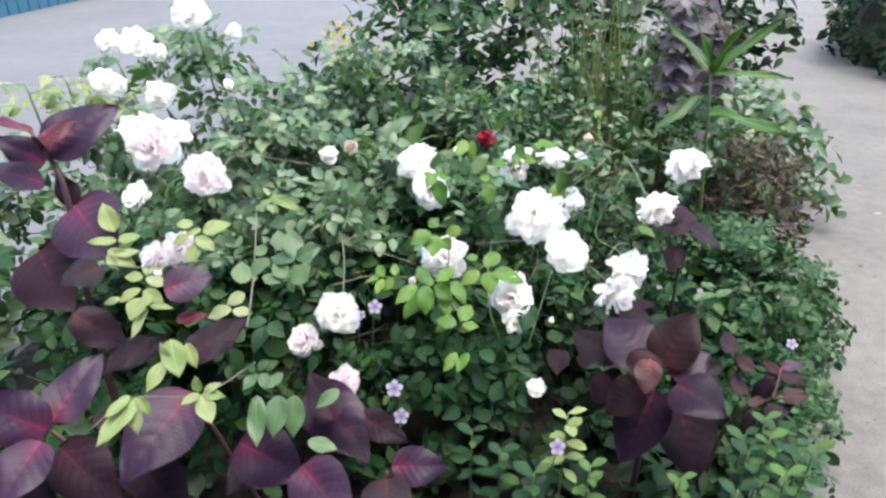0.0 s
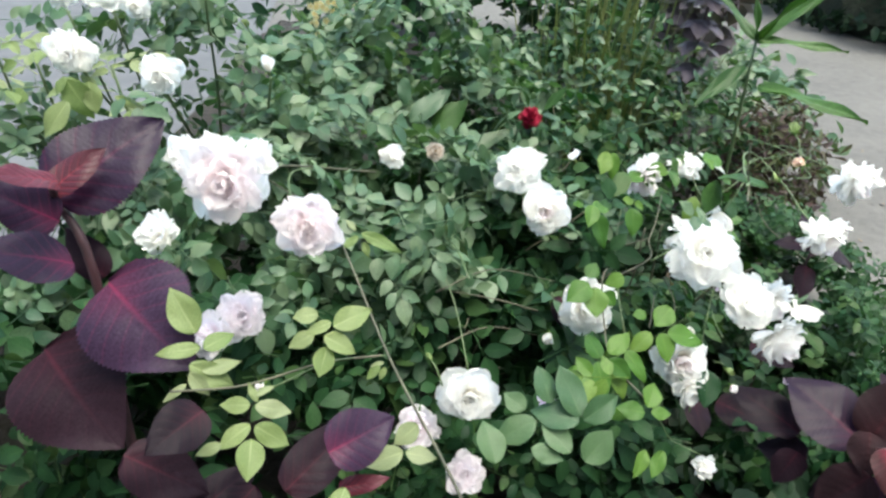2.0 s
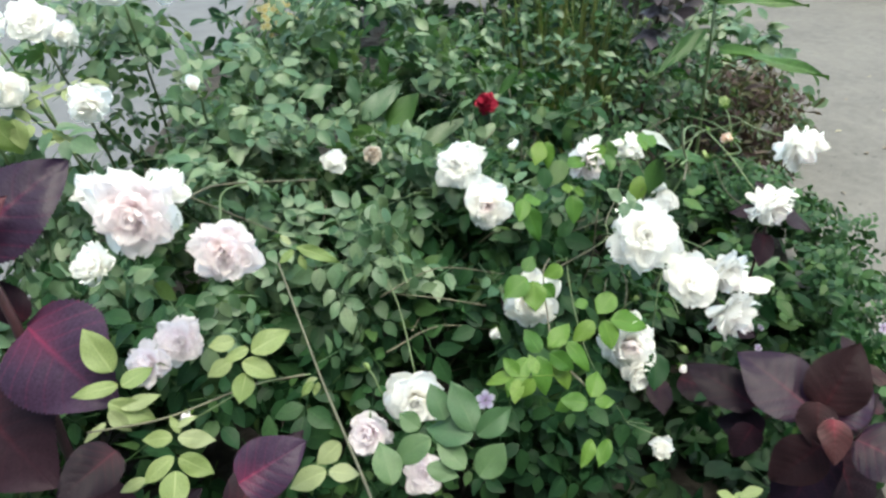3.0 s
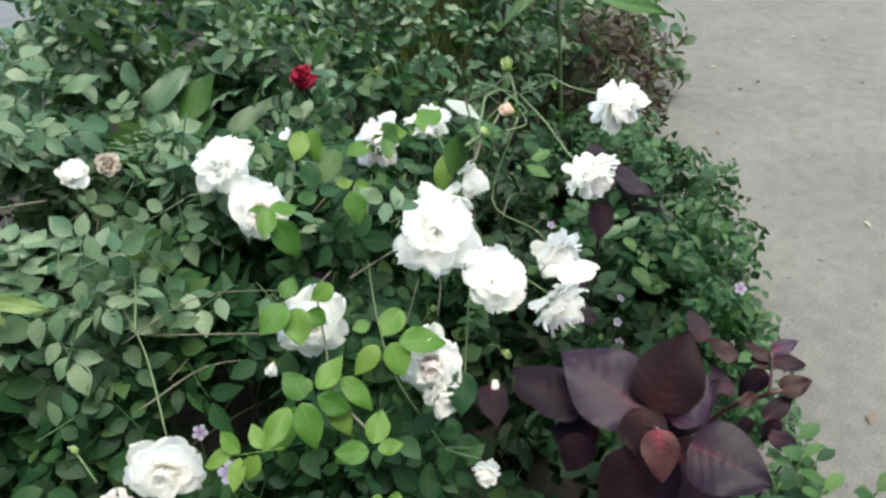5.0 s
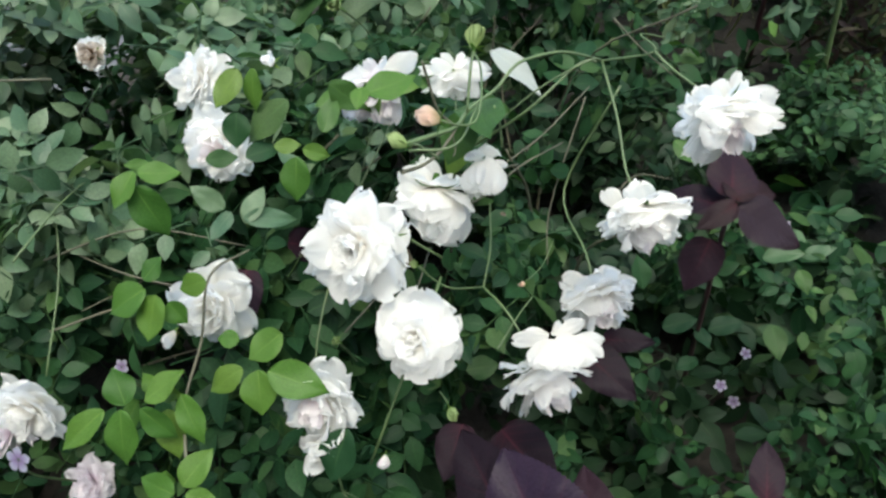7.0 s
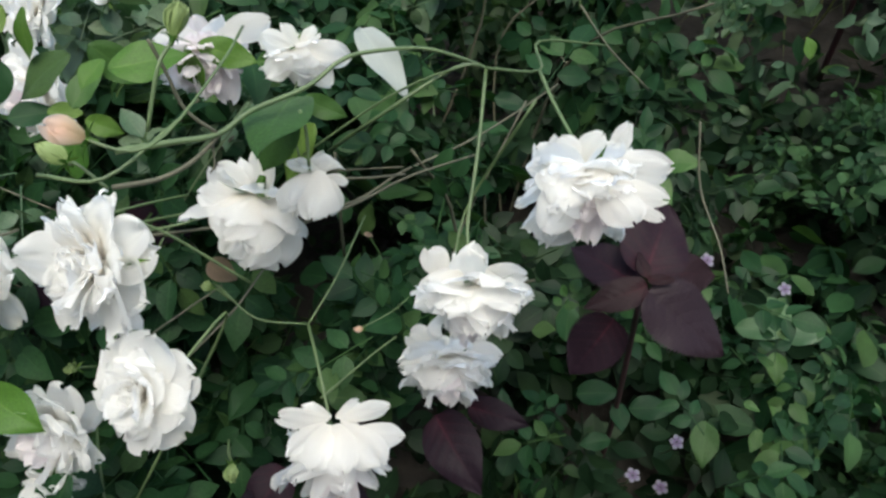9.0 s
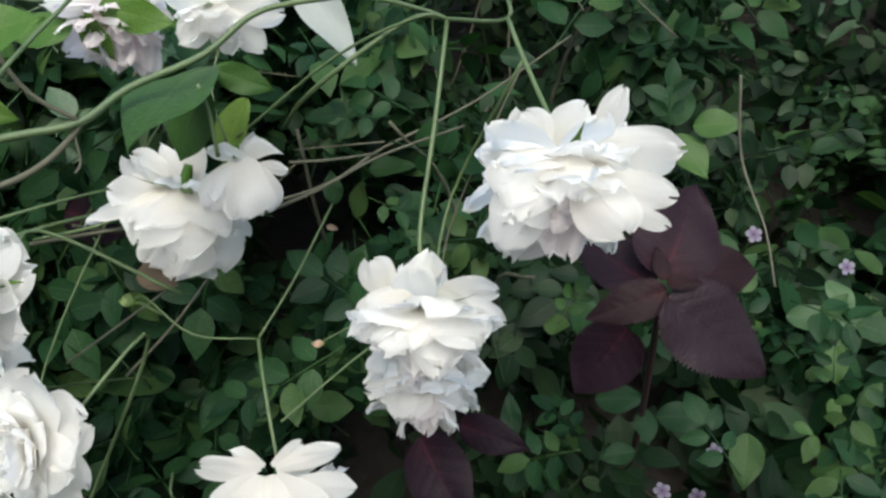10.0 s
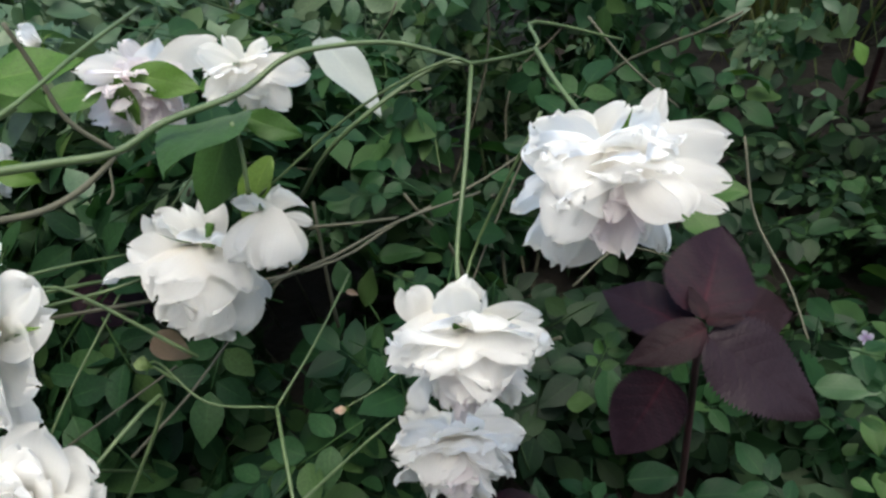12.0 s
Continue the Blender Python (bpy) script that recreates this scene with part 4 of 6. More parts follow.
for foot, tip, share in (
    ((-0.012, 1.065, 0.698), (-0.024, 1.036, 0.685), 0.55),
    ((0.055, 1.179, 0.718), (0.052, 1.155, 0.689), 0.5),
    ((0.045, 1.173, 0.721), (0.027, 1.144, 0.702), 0.58),
    ((0.086, 1.145, 0.647), (0.085, 1.116, 0.619), 0.66),
    ((0.069, 1.143, 0.660), (0.090, 1.154, 0.654), 0.62),
    ((0.091, 1.151, 0.651), (0.114, 1.157, 0.639), 0.6),
    ((-0.015, 1.088, 0.685), (-0.030, 1.078, 0.694), 0.5),
    ((0.144, 1.228, 0.672), (0.186, 1.237, 0.658), 0.46),
    ((0.133, 1.224, 0.672), (0.147, 1.209, 0.644), 0.74),
    ((0.128, 1.216, 0.665), (0.093, 1.196, 0.665), 0.55),
):
    leaflet(white_rose, foot, tip, share, FRESH)
for foot, tip, share in (
    ((0.185, 1.237, 0.658), (0.218, 1.250, 0.661), 0.52),
    ((0.231, 1.224, 0.621), (0.209, 1.187, 0.588), 0.46),
    ((-0.034, 0.953, 0.531), (-0.063, 0.927, 0.495), 0.45),
    ((0.002, 0.943, 0.539), (0.013, 0.909, 0.513), 0.55),
    ((-0.013, 0.955, 0.543), (-0.028, 0.969, 0.550), 0.7),
    ((-0.006, 0.953, 0.545), (0.016, 0.950, 0.554), 0.6),
    ((0.018, 0.950, 0.554), (0.041, 0.916, 0.535), 0.5),
    ((0.014, 0.898, 0.504), (-0.010, 0.897, 0.492), 0.6),
    ((0.025, 0.858, 0.477), (0.006, 0.831, 0.463), 0.5),
    ((0.043, 0.851, 0.482), (0.025, 0.831, 0.459), 0.5),
):
    leaflet(white_rose, foot, tip, share, FRESH)
for foot, tip, share in (
    ((0.150, 0.957, 0.504), (0.136, 0.918, 0.477), 0.66),
    ((0.080, 1.175, 0.688), (0.046, 1.138, 0.675), 0.58),
    ((0.042, 1.150, 0.693), (0.041, 1.129, 0.669), 0.75),
    ((0.048, 1.127, 0.661), (0.074, 1.148, 0.660), 0.6),
    ((0.020, 1.111, 0.671), (0.043, 1.125, 0.663), 0.6),
):
    leaflet(white_rose, foot, tip, share, GREEN)
for foot, tip, share in (
    ((0.105, 1.010, 0.705), (0.137, 1.026, 0.691), 0.42),
    ((0.094, 1.010, 0.714), (0.075, 1.010, 0.733), 0.6),
    ((0.098, 1.010, 0.711), (0.087, 0.989, 0.704), 0.55),
    ((0.106, 1.008, 0.702), (0.115, 1.033, 0.716), 0.45),
):
    leaflet(white_rose, foot, tip, share, GREY)
for foot, tip, share in (
    ((-0.165, 0.685, 0.735), (-0.177, 0.716, 0.758), 0.62),
    ((-0.164, 0.682, 0.734), (-0.136, 0.689, 0.750), 0.6),
    ((-0.167, 0.682, 0.733), (-0.200, 0.698, 0.736), 0.62),
    ((-0.185, 0.697, 0.738), (-0.191, 0.719, 0.756), 0.66),
    ((-0.204, 0.697, 0.733), (-0.218, 0.709, 0.740), 0.8),
    ((-0.167, 0.660, 0.716), (-0.146, 0.672, 0.733), 0.75),
    ((-0.176, 0.667, 0.718), (-0.193, 0.689, 0.730), 0.6),
    ((-0.197, 0.690, 0.729), (-0.229, 0.684, 0.717), 0.6),
    ((-0.203, 0.675, 0.717), (-0.181, 0.664, 0.714), 0.6),
    ((-0.229, 0.671, 0.708), (-0.233, 0.697, 0.727), 0.72),
):
    leaflet(white_rose, foot, tip, share, GREYSPRAY)
# leaves seen behind the nodding flowers
leaf(white_rose, (0.234, 1.360, 0.480), (0.173, 1.330, 0.495), UP95, GREEN, 1)
leaf(white_rose, (0.242, 1.388, 0.458), (0.165, 1.398, 0.487), UP95, GREEN, 2)
leaf(white_rose, (0.243, 1.286, 0.457), (0.275, 1.289, 0.443), UP95, GREEN, 3, 1.5)
leaf(white_rose, (0.467, 1.392, 0.483), (0.459, 1.420, 0.515), UP95, GREEN, 4, 1.3)
leaf(white_rose, (0.572, 1.276, 0.468), (0.630, 1.259, 0.482), UP95, GREEN, 5)
leaf(white_rose, (0.605, 1.231, 0.457), (0.598, 1.264, 0.477), UP95, GREEN, 0)
leaf(white_rose, (0.560, 1.149, 0.463), (0.521, 1.183, 0.475), UP95, GREEN, 1)
leaf(white_rose, (0.430, 1.214, 0.462), (0.440, 1.248, 0.482), UP95, MIDGREEN, 2)
leaf(white_rose, (0.281, 1.158, 0.443), (0.220, 1.093, 0.428), UP95, GREEN, 3)
leaf(white_rose, (0.244, 1.130, 0.426), (0.204, 1.078, 0.433), UP95, GREEN, 4)
for foot, tip, share, mat in (
    ((0.468, 1.432, 0.456), (0.460, 1.451, 0.491), 0.78, GREYSPRAY),
    ((0.612, 1.411, 0.241), (0.664, 1.407, 0.264), 0.52, GREYSPRAY),
    ((0.663, 1.406, 0.251), (0.699, 1.408, 0.277), 0.52, GREYSPRAY),
    ((0.639, 1.445, 0.270), (0.667, 1.417, 0.272), 0.6, GREYSPRAY),
    ((0.481, 1.470, 0.423), (0.520, 1.469, 0.438), 0.66, MIDGREEN),
    ((0.468, 1.463, 0.416), (0.504, 1.430, 0.399), 0.6, MIDGREEN),
    ((0.456, 1.245, 0.281), (0.499, 1.255, 0.295), 0.6, GREEN),
    ((0.512, 1.246, 0.281), (0.553, 1.254, 0.299), 0.55, GREEN),
    ((0.500, 1.250, 0.282), (0.511, 1.218, 0.282), 0.6, GREEN),
    ((0.587, 1.252, 0.292), (0.591, 1.206, 0.288), 0.55, GREEN),
    ((0.393, 1.292, 0.307), (0.419, 1.294, 0.316), 0.75, GREEN),
):
    leaflet(white_rose, foot, tip, share, mat, (0.1, -0.2, 0.95))
for foot, tip, share, mat in (
    ((0.431, 1.292, 0.302), (0.425, 1.327, 0.333), 0.62, GREEN),
    ((0.395, 1.190, 0.269), (0.380, 1.220, 0.291), 0.5, GREEN),
    ((0.214, 1.141, 0.313), (0.254, 1.155, 0.310), 0.66, MIDGREEN),
    ((0.198, 1.201, 0.338), (0.188, 1.220, 0.362), 0.66, MIDGREEN),
    ((0.216, 1.190, 0.325), (0.241, 1.171, 0.319), 0.75, MIDGREEN),
    ((0.659, 1.391, 0.241), (0.666, 1.354, 0.234), 0.62, MIDGREEN),
    ((0.662, 1.278, 0.188), (0.680, 1.278, 0.204), 0.5, MIDGREEN),
    ((0.661, 1.310, 0.201), (0.653, 1.280, 0.198), 0.5, MIDGREEN),
    ((0.667, 1.345, 0.218), (0.673, 1.318, 0.219), 0.5, MIDGREEN),
    ((0.170, 1.130, 0.725), (0.204, 1.160, 0.720), 0.6, FRESH),
    ((0.168, 1.132, 0.730), (0.169, 1.108, 0.728), 0.6, FRESH),
):
    leaflet(white_rose, foot, tip, share, mat, (0.1, -0.2, 0.95))
for foot, tip, share, mat in (
    ((0.612, 1.632, 0.470), (0.604, 1.637, 0.494), 0.75, FRESH),
    ((0.134, 1.132, 0.334), (0.195, 1.156, 0.315), 0.6, GREEN),
    ((0.145, 1.133, 0.327), (0.136, 1.079, 0.337), 0.6, GREEN),
    ((0.100, 1.113, 0.355), (0.056, 1.071, 0.399), 0.5, GREEN),
    ((0.147, 1.069, 0.317), (0.172, 1.058, 0.314), 0.8, GREEN),
    ((0.404, 1.149, 0.237), (0.406, 1.177, 0.254), 0.7, GREEN),
    ((0.107, 1.201, 0.372), (0.133, 1.169, 0.356), 0.45, GREEN),
    ((0.502, 1.220, 0.251), (0.473, 1.203, 0.256), 0.6, GREEN),
    ((0.098, 1.419, 0.394), (0.150, 1.447, 0.394), 0.5, GREEN),
    ((0.151, 1.462, 0.391), (0.208, 1.480, 0.387), 0.48, GREEN),
    ((0.141, 1.436, 0.376), (0.130, 1.412, 0.378), 0.5, GREEN),
):
    leaflet(white_rose, foot, tip, share, mat, (0.1, -0.2, 0.95))
for foot, tip, share, mat in (
    ((0.159, 1.446, 0.372), (0.193, 1.460, 0.377), 0.5, GREEN),
    ((0.155, 1.402, 0.340), (0.203, 1.428, 0.344), 0.5, GREEN),
    ((0.155, 1.356, 0.310), (0.158, 1.388, 0.342), 0.55, GREEN),
    ((0.175, 1.394, 0.322), (0.213, 1.399, 0.318), 0.5, GREEN),
    ((0.132, 1.358, 0.325), (0.125, 1.377, 0.356), 0.55, GREEN),
    ((0.225, 1.425, 0.318), (0.238, 1.442, 0.338), 0.6, GREEN),
    ((0.208, 1.383, 0.297), (0.234, 1.396, 0.307), 0.55, GREEN),
    ((0.255, 1.517, 0.384), (0.298, 1.517, 0.380), 0.45, GREEN),
    ((0.267, 1.544, 0.407), (0.314, 1.544, 0.403), 0.45, GREEN),
):
    leaflet(white_rose, foot, tip, share, mat, (0.1, -0.2, 0.95))
for foot, tip, share in (
    ((0.243, 1.197, 0.669), (0.265, 1.128, 0.711), 0.46),
    ((0.24, 1.193, 0.665), (0.218, 1.166, 0.621), 0.56),
    ((0.247, 1.198, 0.668), (0.277, 1.202, 0.656), 0.52),
    ((0.131, 1.155, 0.718), (0.154, 1.163, 0.687), 0.6),
    ((0.129, 1.123, 0.692), (0.135, 1.154, 0.709), 0.5),
):
    leaflet(white_rose, foot, tip, share, MIDGREEN)

# ---- the blush rose bush, with a young lime spray ----
blush_rose = thing("rose_bush", (-0.4, 1.2, 0.03), "leafy rose bush with large blush pink double flowers", "rose bush")
bloom(blush_rose, (-0.443, 0.980, 0.781), (-0.077, -0.978, 0.195), 0.096, "open", "blush")
bloom(blush_rose, (-0.490, 1.010, 0.795), (-0.692, -0.385, 0.610), 0.05, "half", "white")
bloom(blush_rose, (-0.419, 1.021, 0.785), (0.181, -0.600, 0.779), 0.05, "half", "white")
bloom(blush_rose, (-0.364, 0.969, 0.731), (-0.016, -0.967, 0.255), 0.078, "open", "pink")
bloom(blush_rose, (-0.448, 1.016, 0.582), (-0.162, -0.762, 0.627), 0.07, "open", "lavender")
bloom(blush_rose, (-0.483, 0.980, 0.581), (-0.449, -0.825, 0.345), 0.06, "half", "lavender")
bloom(blush_rose, (-0.560, 1.125, 0.633), (-0.455, -0.486, 0.746), 0.065, "half", "white")
bloom(blush_rose, (-0.241, 1.341, 0.640), (-0.154, -0.697, 0.700), 0.05, "half", "white")
bloom(blush_rose, (-0.411, 0.850, 0.623), (-0.071, -0.834, 0.548), 0.025, "bud", "blush")
pedicel(blush_rose, (-0.364, 0.969, 0.731), (-0.016, -0.967, 0.255), 0.078, [(-0.337, 1.256, 0.657), (-0.387, 1.189, 0.686), (-0.389, 1.120, 0.687)])
stem(blush_rose, [(-0.270, 1.298, 0.630), (-0.381, 1.210, 0.683), (-0.412, 1.161, 0.703), (-0.446, 1.000, 0.756)], 0.0016, 0.0014, CANE)
stem(blush_rose, [(-0.482, 0.810, 0.662), (-0.423, 0.836, 0.640), (-0.352, 0.869, 0.633), (-0.296, 0.865, 0.642)], 0.0010, 0.0013, CANE)
for foot, tip, share in (
    ((-0.417, 0.814, 0.636), (-0.443, 0.812, 0.641), 0.56),
    ((-0.413, 0.814, 0.635), (-0.380, 0.812, 0.626), 0.5),
    ((-0.417, 0.801, 0.625), (-0.445, 0.783, 0.617), 0.52),
    ((-0.413, 0.801, 0.623), (-0.383, 0.789, 0.608), 0.56),
    ((-0.416, 0.792, 0.616), (-0.417, 0.758, 0.603), 0.72),
    ((-0.441, 0.787, 0.618), (-0.461, 0.777, 0.617), 0.5),
    ((-0.411, 0.817, 0.637), (-0.419, 0.829, 0.650), 0.4),
    ((-0.413, 0.821, 0.641), (-0.396, 0.830, 0.645), 0.4),
    ((-0.347, 0.850, 0.670), (-0.356, 0.829, 0.651), 0.66),
    ((-0.350, 0.856, 0.678), (-0.320, 0.846, 0.665), 0.62),
    ((-0.359, 0.858, 0.680), (-0.383, 0.848, 0.674), 0.64),
):
    leaflet(blush_rose, foot, tip, share, LIME)
for foot, tip, share in (
    ((-0.343, 0.865, 0.687), (-0.368, 0.857, 0.681), 0.52),
    ((-0.341, 0.862, 0.684), (-0.304, 0.875, 0.696), 0.56),
    ((-0.355, 0.870, 0.694), (-0.379, 0.866, 0.693), 0.72),
    ((-0.464, 0.857, 0.687), (-0.486, 0.879, 0.723), 0.62),
    ((-0.458, 0.848, 0.676), (-0.432, 0.863, 0.683), 0.62),
    ((-0.460, 0.849, 0.677), (-0.497, 0.838, 0.681), 0.42),
    ((-0.469, 0.837, 0.668), (-0.431, 0.828, 0.647), 0.5),
    ((-0.459, 0.834, 0.662), (-0.425, 0.844, 0.662), 0.36),
    ((-0.469, 0.832, 0.663), (-0.452, 0.819, 0.645), 0.52),
    ((-0.471, 0.824, 0.657), (-0.490, 0.810, 0.650), 0.28),
    ((-0.267, 0.785, 0.628), (-0.290, 0.773, 0.617), 0.72),
):
    leaflet(blush_rose, foot, tip, share, LIME)
for foot, tip, share in (
    ((-0.282, 0.768, 0.613), (-0.317, 0.761, 0.607), 0.56),
    ((-0.280, 0.767, 0.613), (-0.252, 0.760, 0.609), 0.62),
    ((-0.292, 0.907, 0.590), (-0.307, 0.897, 0.580), 0.5),
    ((-0.287, 0.909, 0.592), (-0.303, 0.908, 0.590), 0.4),
    ((-0.286, 0.905, 0.589), (-0.293, 0.896, 0.579), 0.5),
    ((-0.302, 1.105, 0.638), (-0.248, 1.090, 0.619), 0.32),
    ((-0.306, 1.103, 0.635), (-0.325, 1.094, 0.622), 0.5),
    ((-0.299, 1.099, 0.628), (-0.293, 1.087, 0.612), 0.5),
    ((-0.309, 1.107, 0.641), (-0.319, 1.116, 0.654), 0.5),
):
    leaflet(blush_rose, foot, tip, share, LIME)
leaf(blush_rose, (-0.631, 1.302, 0.756), (-0.557, 1.239, 0.740), UP25, GREY, 5)
leaf(white_rose, (-0.046, 0.825, 0.631), (-0.111, 0.846, 0.620), UP25, FRESH, 3)

# low spray over the purple plants
for foot, tip, share, mat in (
    ((-0.316, 0.650, 0.645), (-0.300, 0.620, 0.611), 0.62, LIME),
    ((-0.299, 0.653, 0.637), (-0.284, 0.632, 0.617), 0.5, LIME),
    ((-0.319, 0.634, 0.625), (-0.334, 0.601, 0.610), 0.5, LIME),
    ((-0.282, 0.622, 0.587), (-0.296, 0.603, 0.588), 0.6, LIME),
    ((-0.279, 0.623, 0.586), (-0.252, 0.621, 0.585), 0.5, LIME),
    ((-0.280, 0.622, 0.585), (-0.263, 0.597, 0.562), 0.62, LIME),
    ((-0.282, 0.624, 0.588), (-0.285, 0.625, 0.609), 0.6, LIME),
    ((-0.277, 0.625, 0.587), (-0.259, 0.629, 0.599), 0.5, LIME),
    ((-0.344, 0.600, 0.599), (-0.372, 0.547, 0.577), 0.36, LIME),
):
    leaflet(blush_rose, foot, tip, share, mat)
for foot, tip, share, mat in (
    ((-0.346, 0.599, 0.600), (-0.339, 0.566, 0.573), 0.46, LIME),
    ((-0.351, 0.599, 0.603), (-0.367, 0.568, 0.596), 0.4, LIME),
    ((-0.342, 0.601, 0.599), (-0.326, 0.585, 0.586), 0.5, LIME),
    ((-0.315, 0.635, 0.624), (-0.323, 0.634, 0.647), 0.5, LIME),
    ((-0.336, 0.671, 0.695), (-0.352, 0.642, 0.682), 0.45, LIME),
    ((-0.339, 0.661, 0.681), (-0.353, 0.628, 0.662), 0.3, LIME),
    ((-0.343, 0.663, 0.688), (-0.309, 0.662, 0.679), 0.3, LIME),
    ((-0.231, 0.683, 0.569), (-0.245, 0.660, 0.563), 0.6, GREYSPRAY),
    ((-0.228, 0.684, 0.569), (-0.209, 0.667, 0.555), 0.6, GREYSPRAY),
):
    leaflet(blush_rose, foot, tip, share, mat)
for foot, tip, share, mat in (
    ((-0.233, 0.684, 0.572), (-0.240, 0.679, 0.586), 0.6, GREYSPRAY),
    ((-0.230, 0.686, 0.573), (-0.218, 0.688, 0.587), 0.6, GREYSPRAY),
    ((-0.230, 0.667, 0.548), (-0.223, 0.619, 0.506), 0.4, GREYSPRAY),
    ((-0.203, 0.672, 0.544), (-0.206, 0.631, 0.513), 0.55, GREYSPRAY),
    ((-0.186, 0.676, 0.541), (-0.184, 0.635, 0.510), 0.6, GREYSPRAY),
    ((-0.166, 0.642, 0.496), (-0.127, 0.633, 0.491), 0.5, GREYSPRAY),
    ((-0.130, 0.689, 0.540), (-0.155, 0.664, 0.533), 0.5, GREYSPRAY),
    ((-0.201, 0.690, 0.566), (-0.218, 0.666, 0.558), 0.5, GREYSPRAY),
):
    leaflet(blush_rose, foot, tip, share, mat)
stem(blush_rose, [(-0.234, 0.691, 0.581), (-0.284, 0.629, 0.579), (-0.348, 0.598, 0.600), (-0.383, 0.563, 0.585)], 0.0012, 0.0009, CANE)

# ---- white roses on a taller bush behind ----
tall_rose = thing("rose_bush", (-0.62, 1.6, 0.03), "tall thin rose bush with a spray of white flowers", "rose bush")
bloom(tall_rose, (-0.574, 1.335, 0.761), (-0.123, -0.991, -0.056), 0.072, "half", "white")
bloom(tall_rose, (-0.708, 1.404, 0.773), (-0.009, -0.961, 0.278), 0.075, "open", "white")
bloom(tall_rose, (-0.733, 1.496, 0.841), (-0.415, -0.786, 0.458), 0.07, "open", "white")
bloom(tall_rose, (-0.669, 1.497, 0.844), (0.118, -0.819, 0.561), 0.075, "open", "white")
bloom(tall_rose, (-0.631, 1.499, 0.818), (0.184, -0.968, 0.170), 0.05, "half", "white")
bloom(tall_rose, (-0.514, 1.420, 0.910), (-0.009, -0.961, 0.278), 0.09, "open", "white")
bloom(tall_rose, (-0.421, 1.319, 0.788), (-0.011, -0.117, 0.993), 0.042, "bud", "white")
bloom(tall_rose, (-0.503, 1.656, 0.839), (0.000, -0.891, 0.454), 0.05, "half", "white")
bloom(tall_rose, (-0.695, 1.425, 0.766), (0.196, -0.874, 0.445), 0.05, "half", "white")
for top in ((-0.574, 1.335, 0.761), (-0.751, 1.527, 0.824), (-0.674, 1.503, 0.833), (-0.520, 1.434, 0.898), (-0.708, 1.404, 0.773), (-0.421, 1.319, 0.788)):
    t = Vector(top)
    stem(tall_rose, [(-0.62 + 0.3 * (t.x + 0.62), 1.62, 0.02), (t.x * 0.7 - 0.18, 1.62, t.z * 0.6), t - Vector((0, -0.03, 0.03))], 0.004, 0.002, STEM)

for foot, tip, share in (
    ((-0.673, 1.260, 0.752), (-0.702, 1.231, 0.715), 0.5),
    ((-0.674, 1.271, 0.780), (-0.647, 1.260, 0.727), 0.6),
    ((-0.649, 1.278, 0.773), (-0.643, 1.264, 0.733), 0.55),
    ((-0.673, 1.272, 0.780), (-0.687, 1.259, 0.763), 0.5),
    ((-0.612, 1.280, 0.743), (-0.564, 1.283, 0.717), 0.3),
    ((-0.621, 1.280, 0.752), (-0.586, 1.285, 0.736), 0.35),
):
    leaflet(tall_rose, foot, tip, share, LIME)

# ---- red rose ----
red_rose = thing("rose_bush", (0.12, 1.85, 0.03), "small rose bush with a single red flower", "rose bush")
RED_AT = (0.114, 1.746, 0.546)
bloom(red_rose, RED_AT, (-0.189, -0.589, 0.786), 0.06, "half", "red")
stem(red_rose, [(0.12, 1.85, 0.02), (0.11, 1.85, 0.25), Vector(RED_AT) - Vector((0, -0.02, 0.02))], 0.003, 0.002)

# broad lance leaves round the red flower
for foot, tip, share, mat in (
    ((-0.171, 1.673, 0.559), (-0.087, 1.698, 0.634), 0.4, GREY),
    ((-0.127, 1.670, 0.531), (-0.046, 1.694, 0.607), 0.48, MIDGREEN),
    ((-0.057, 1.662, 0.488), (0.052, 1.681, 0.554), 0.34, GREY),
    ((-0.061, 1.720, 0.625), (-0.004, 1.689, 0.583), 0.4, GREY),
    ((0.015, 1.720, 0.603), (0.072, 1.710, 0.624), 0.35, GREY),
    ((-0.184, 1.703, 0.644), (-0.183, 1.664, 0.600), 0.5, GREY),
    ((-0.287, 1.665, 0.624), (-0.223, 1.670, 0.642), 0.5, GREY),
    ((-0.267, 1.655, 0.582), (-0.230, 1.625, 0.540), 0.5, GREEN),
    ((0.130, 1.712, 0.575), (0.178, 1.710, 0.632), 0.35, MIDGREEN),
    ((0.050, 1.718, 0.592), (0.044, 1.718, 0.651), 0.4, MIDGREEN),
    ((-0.111, 1.716, 0.636), (-0.117, 1.711, 0.689), 0.4, MIDGREEN),
    ((-0.215, 1.700, 0.660), (-0.217, 1.694, 0.710), 0.4, MIDGREEN),
    ((0.118, 1.688, 0.520), (0.075, 1.655, 0.496), 0.4, GREY),
    ((-0.063, 1.686, 0.541), (-0.123, 1.630, 0.493), 0.4, GREEN),
):
    leaflet(red_rose, foot, tip, share, mat)

# ---- purple-leaved plants ----
def purple_plant(base, label):
    return thing("purple_plant", base, label, "foliage plant", "purple plants")


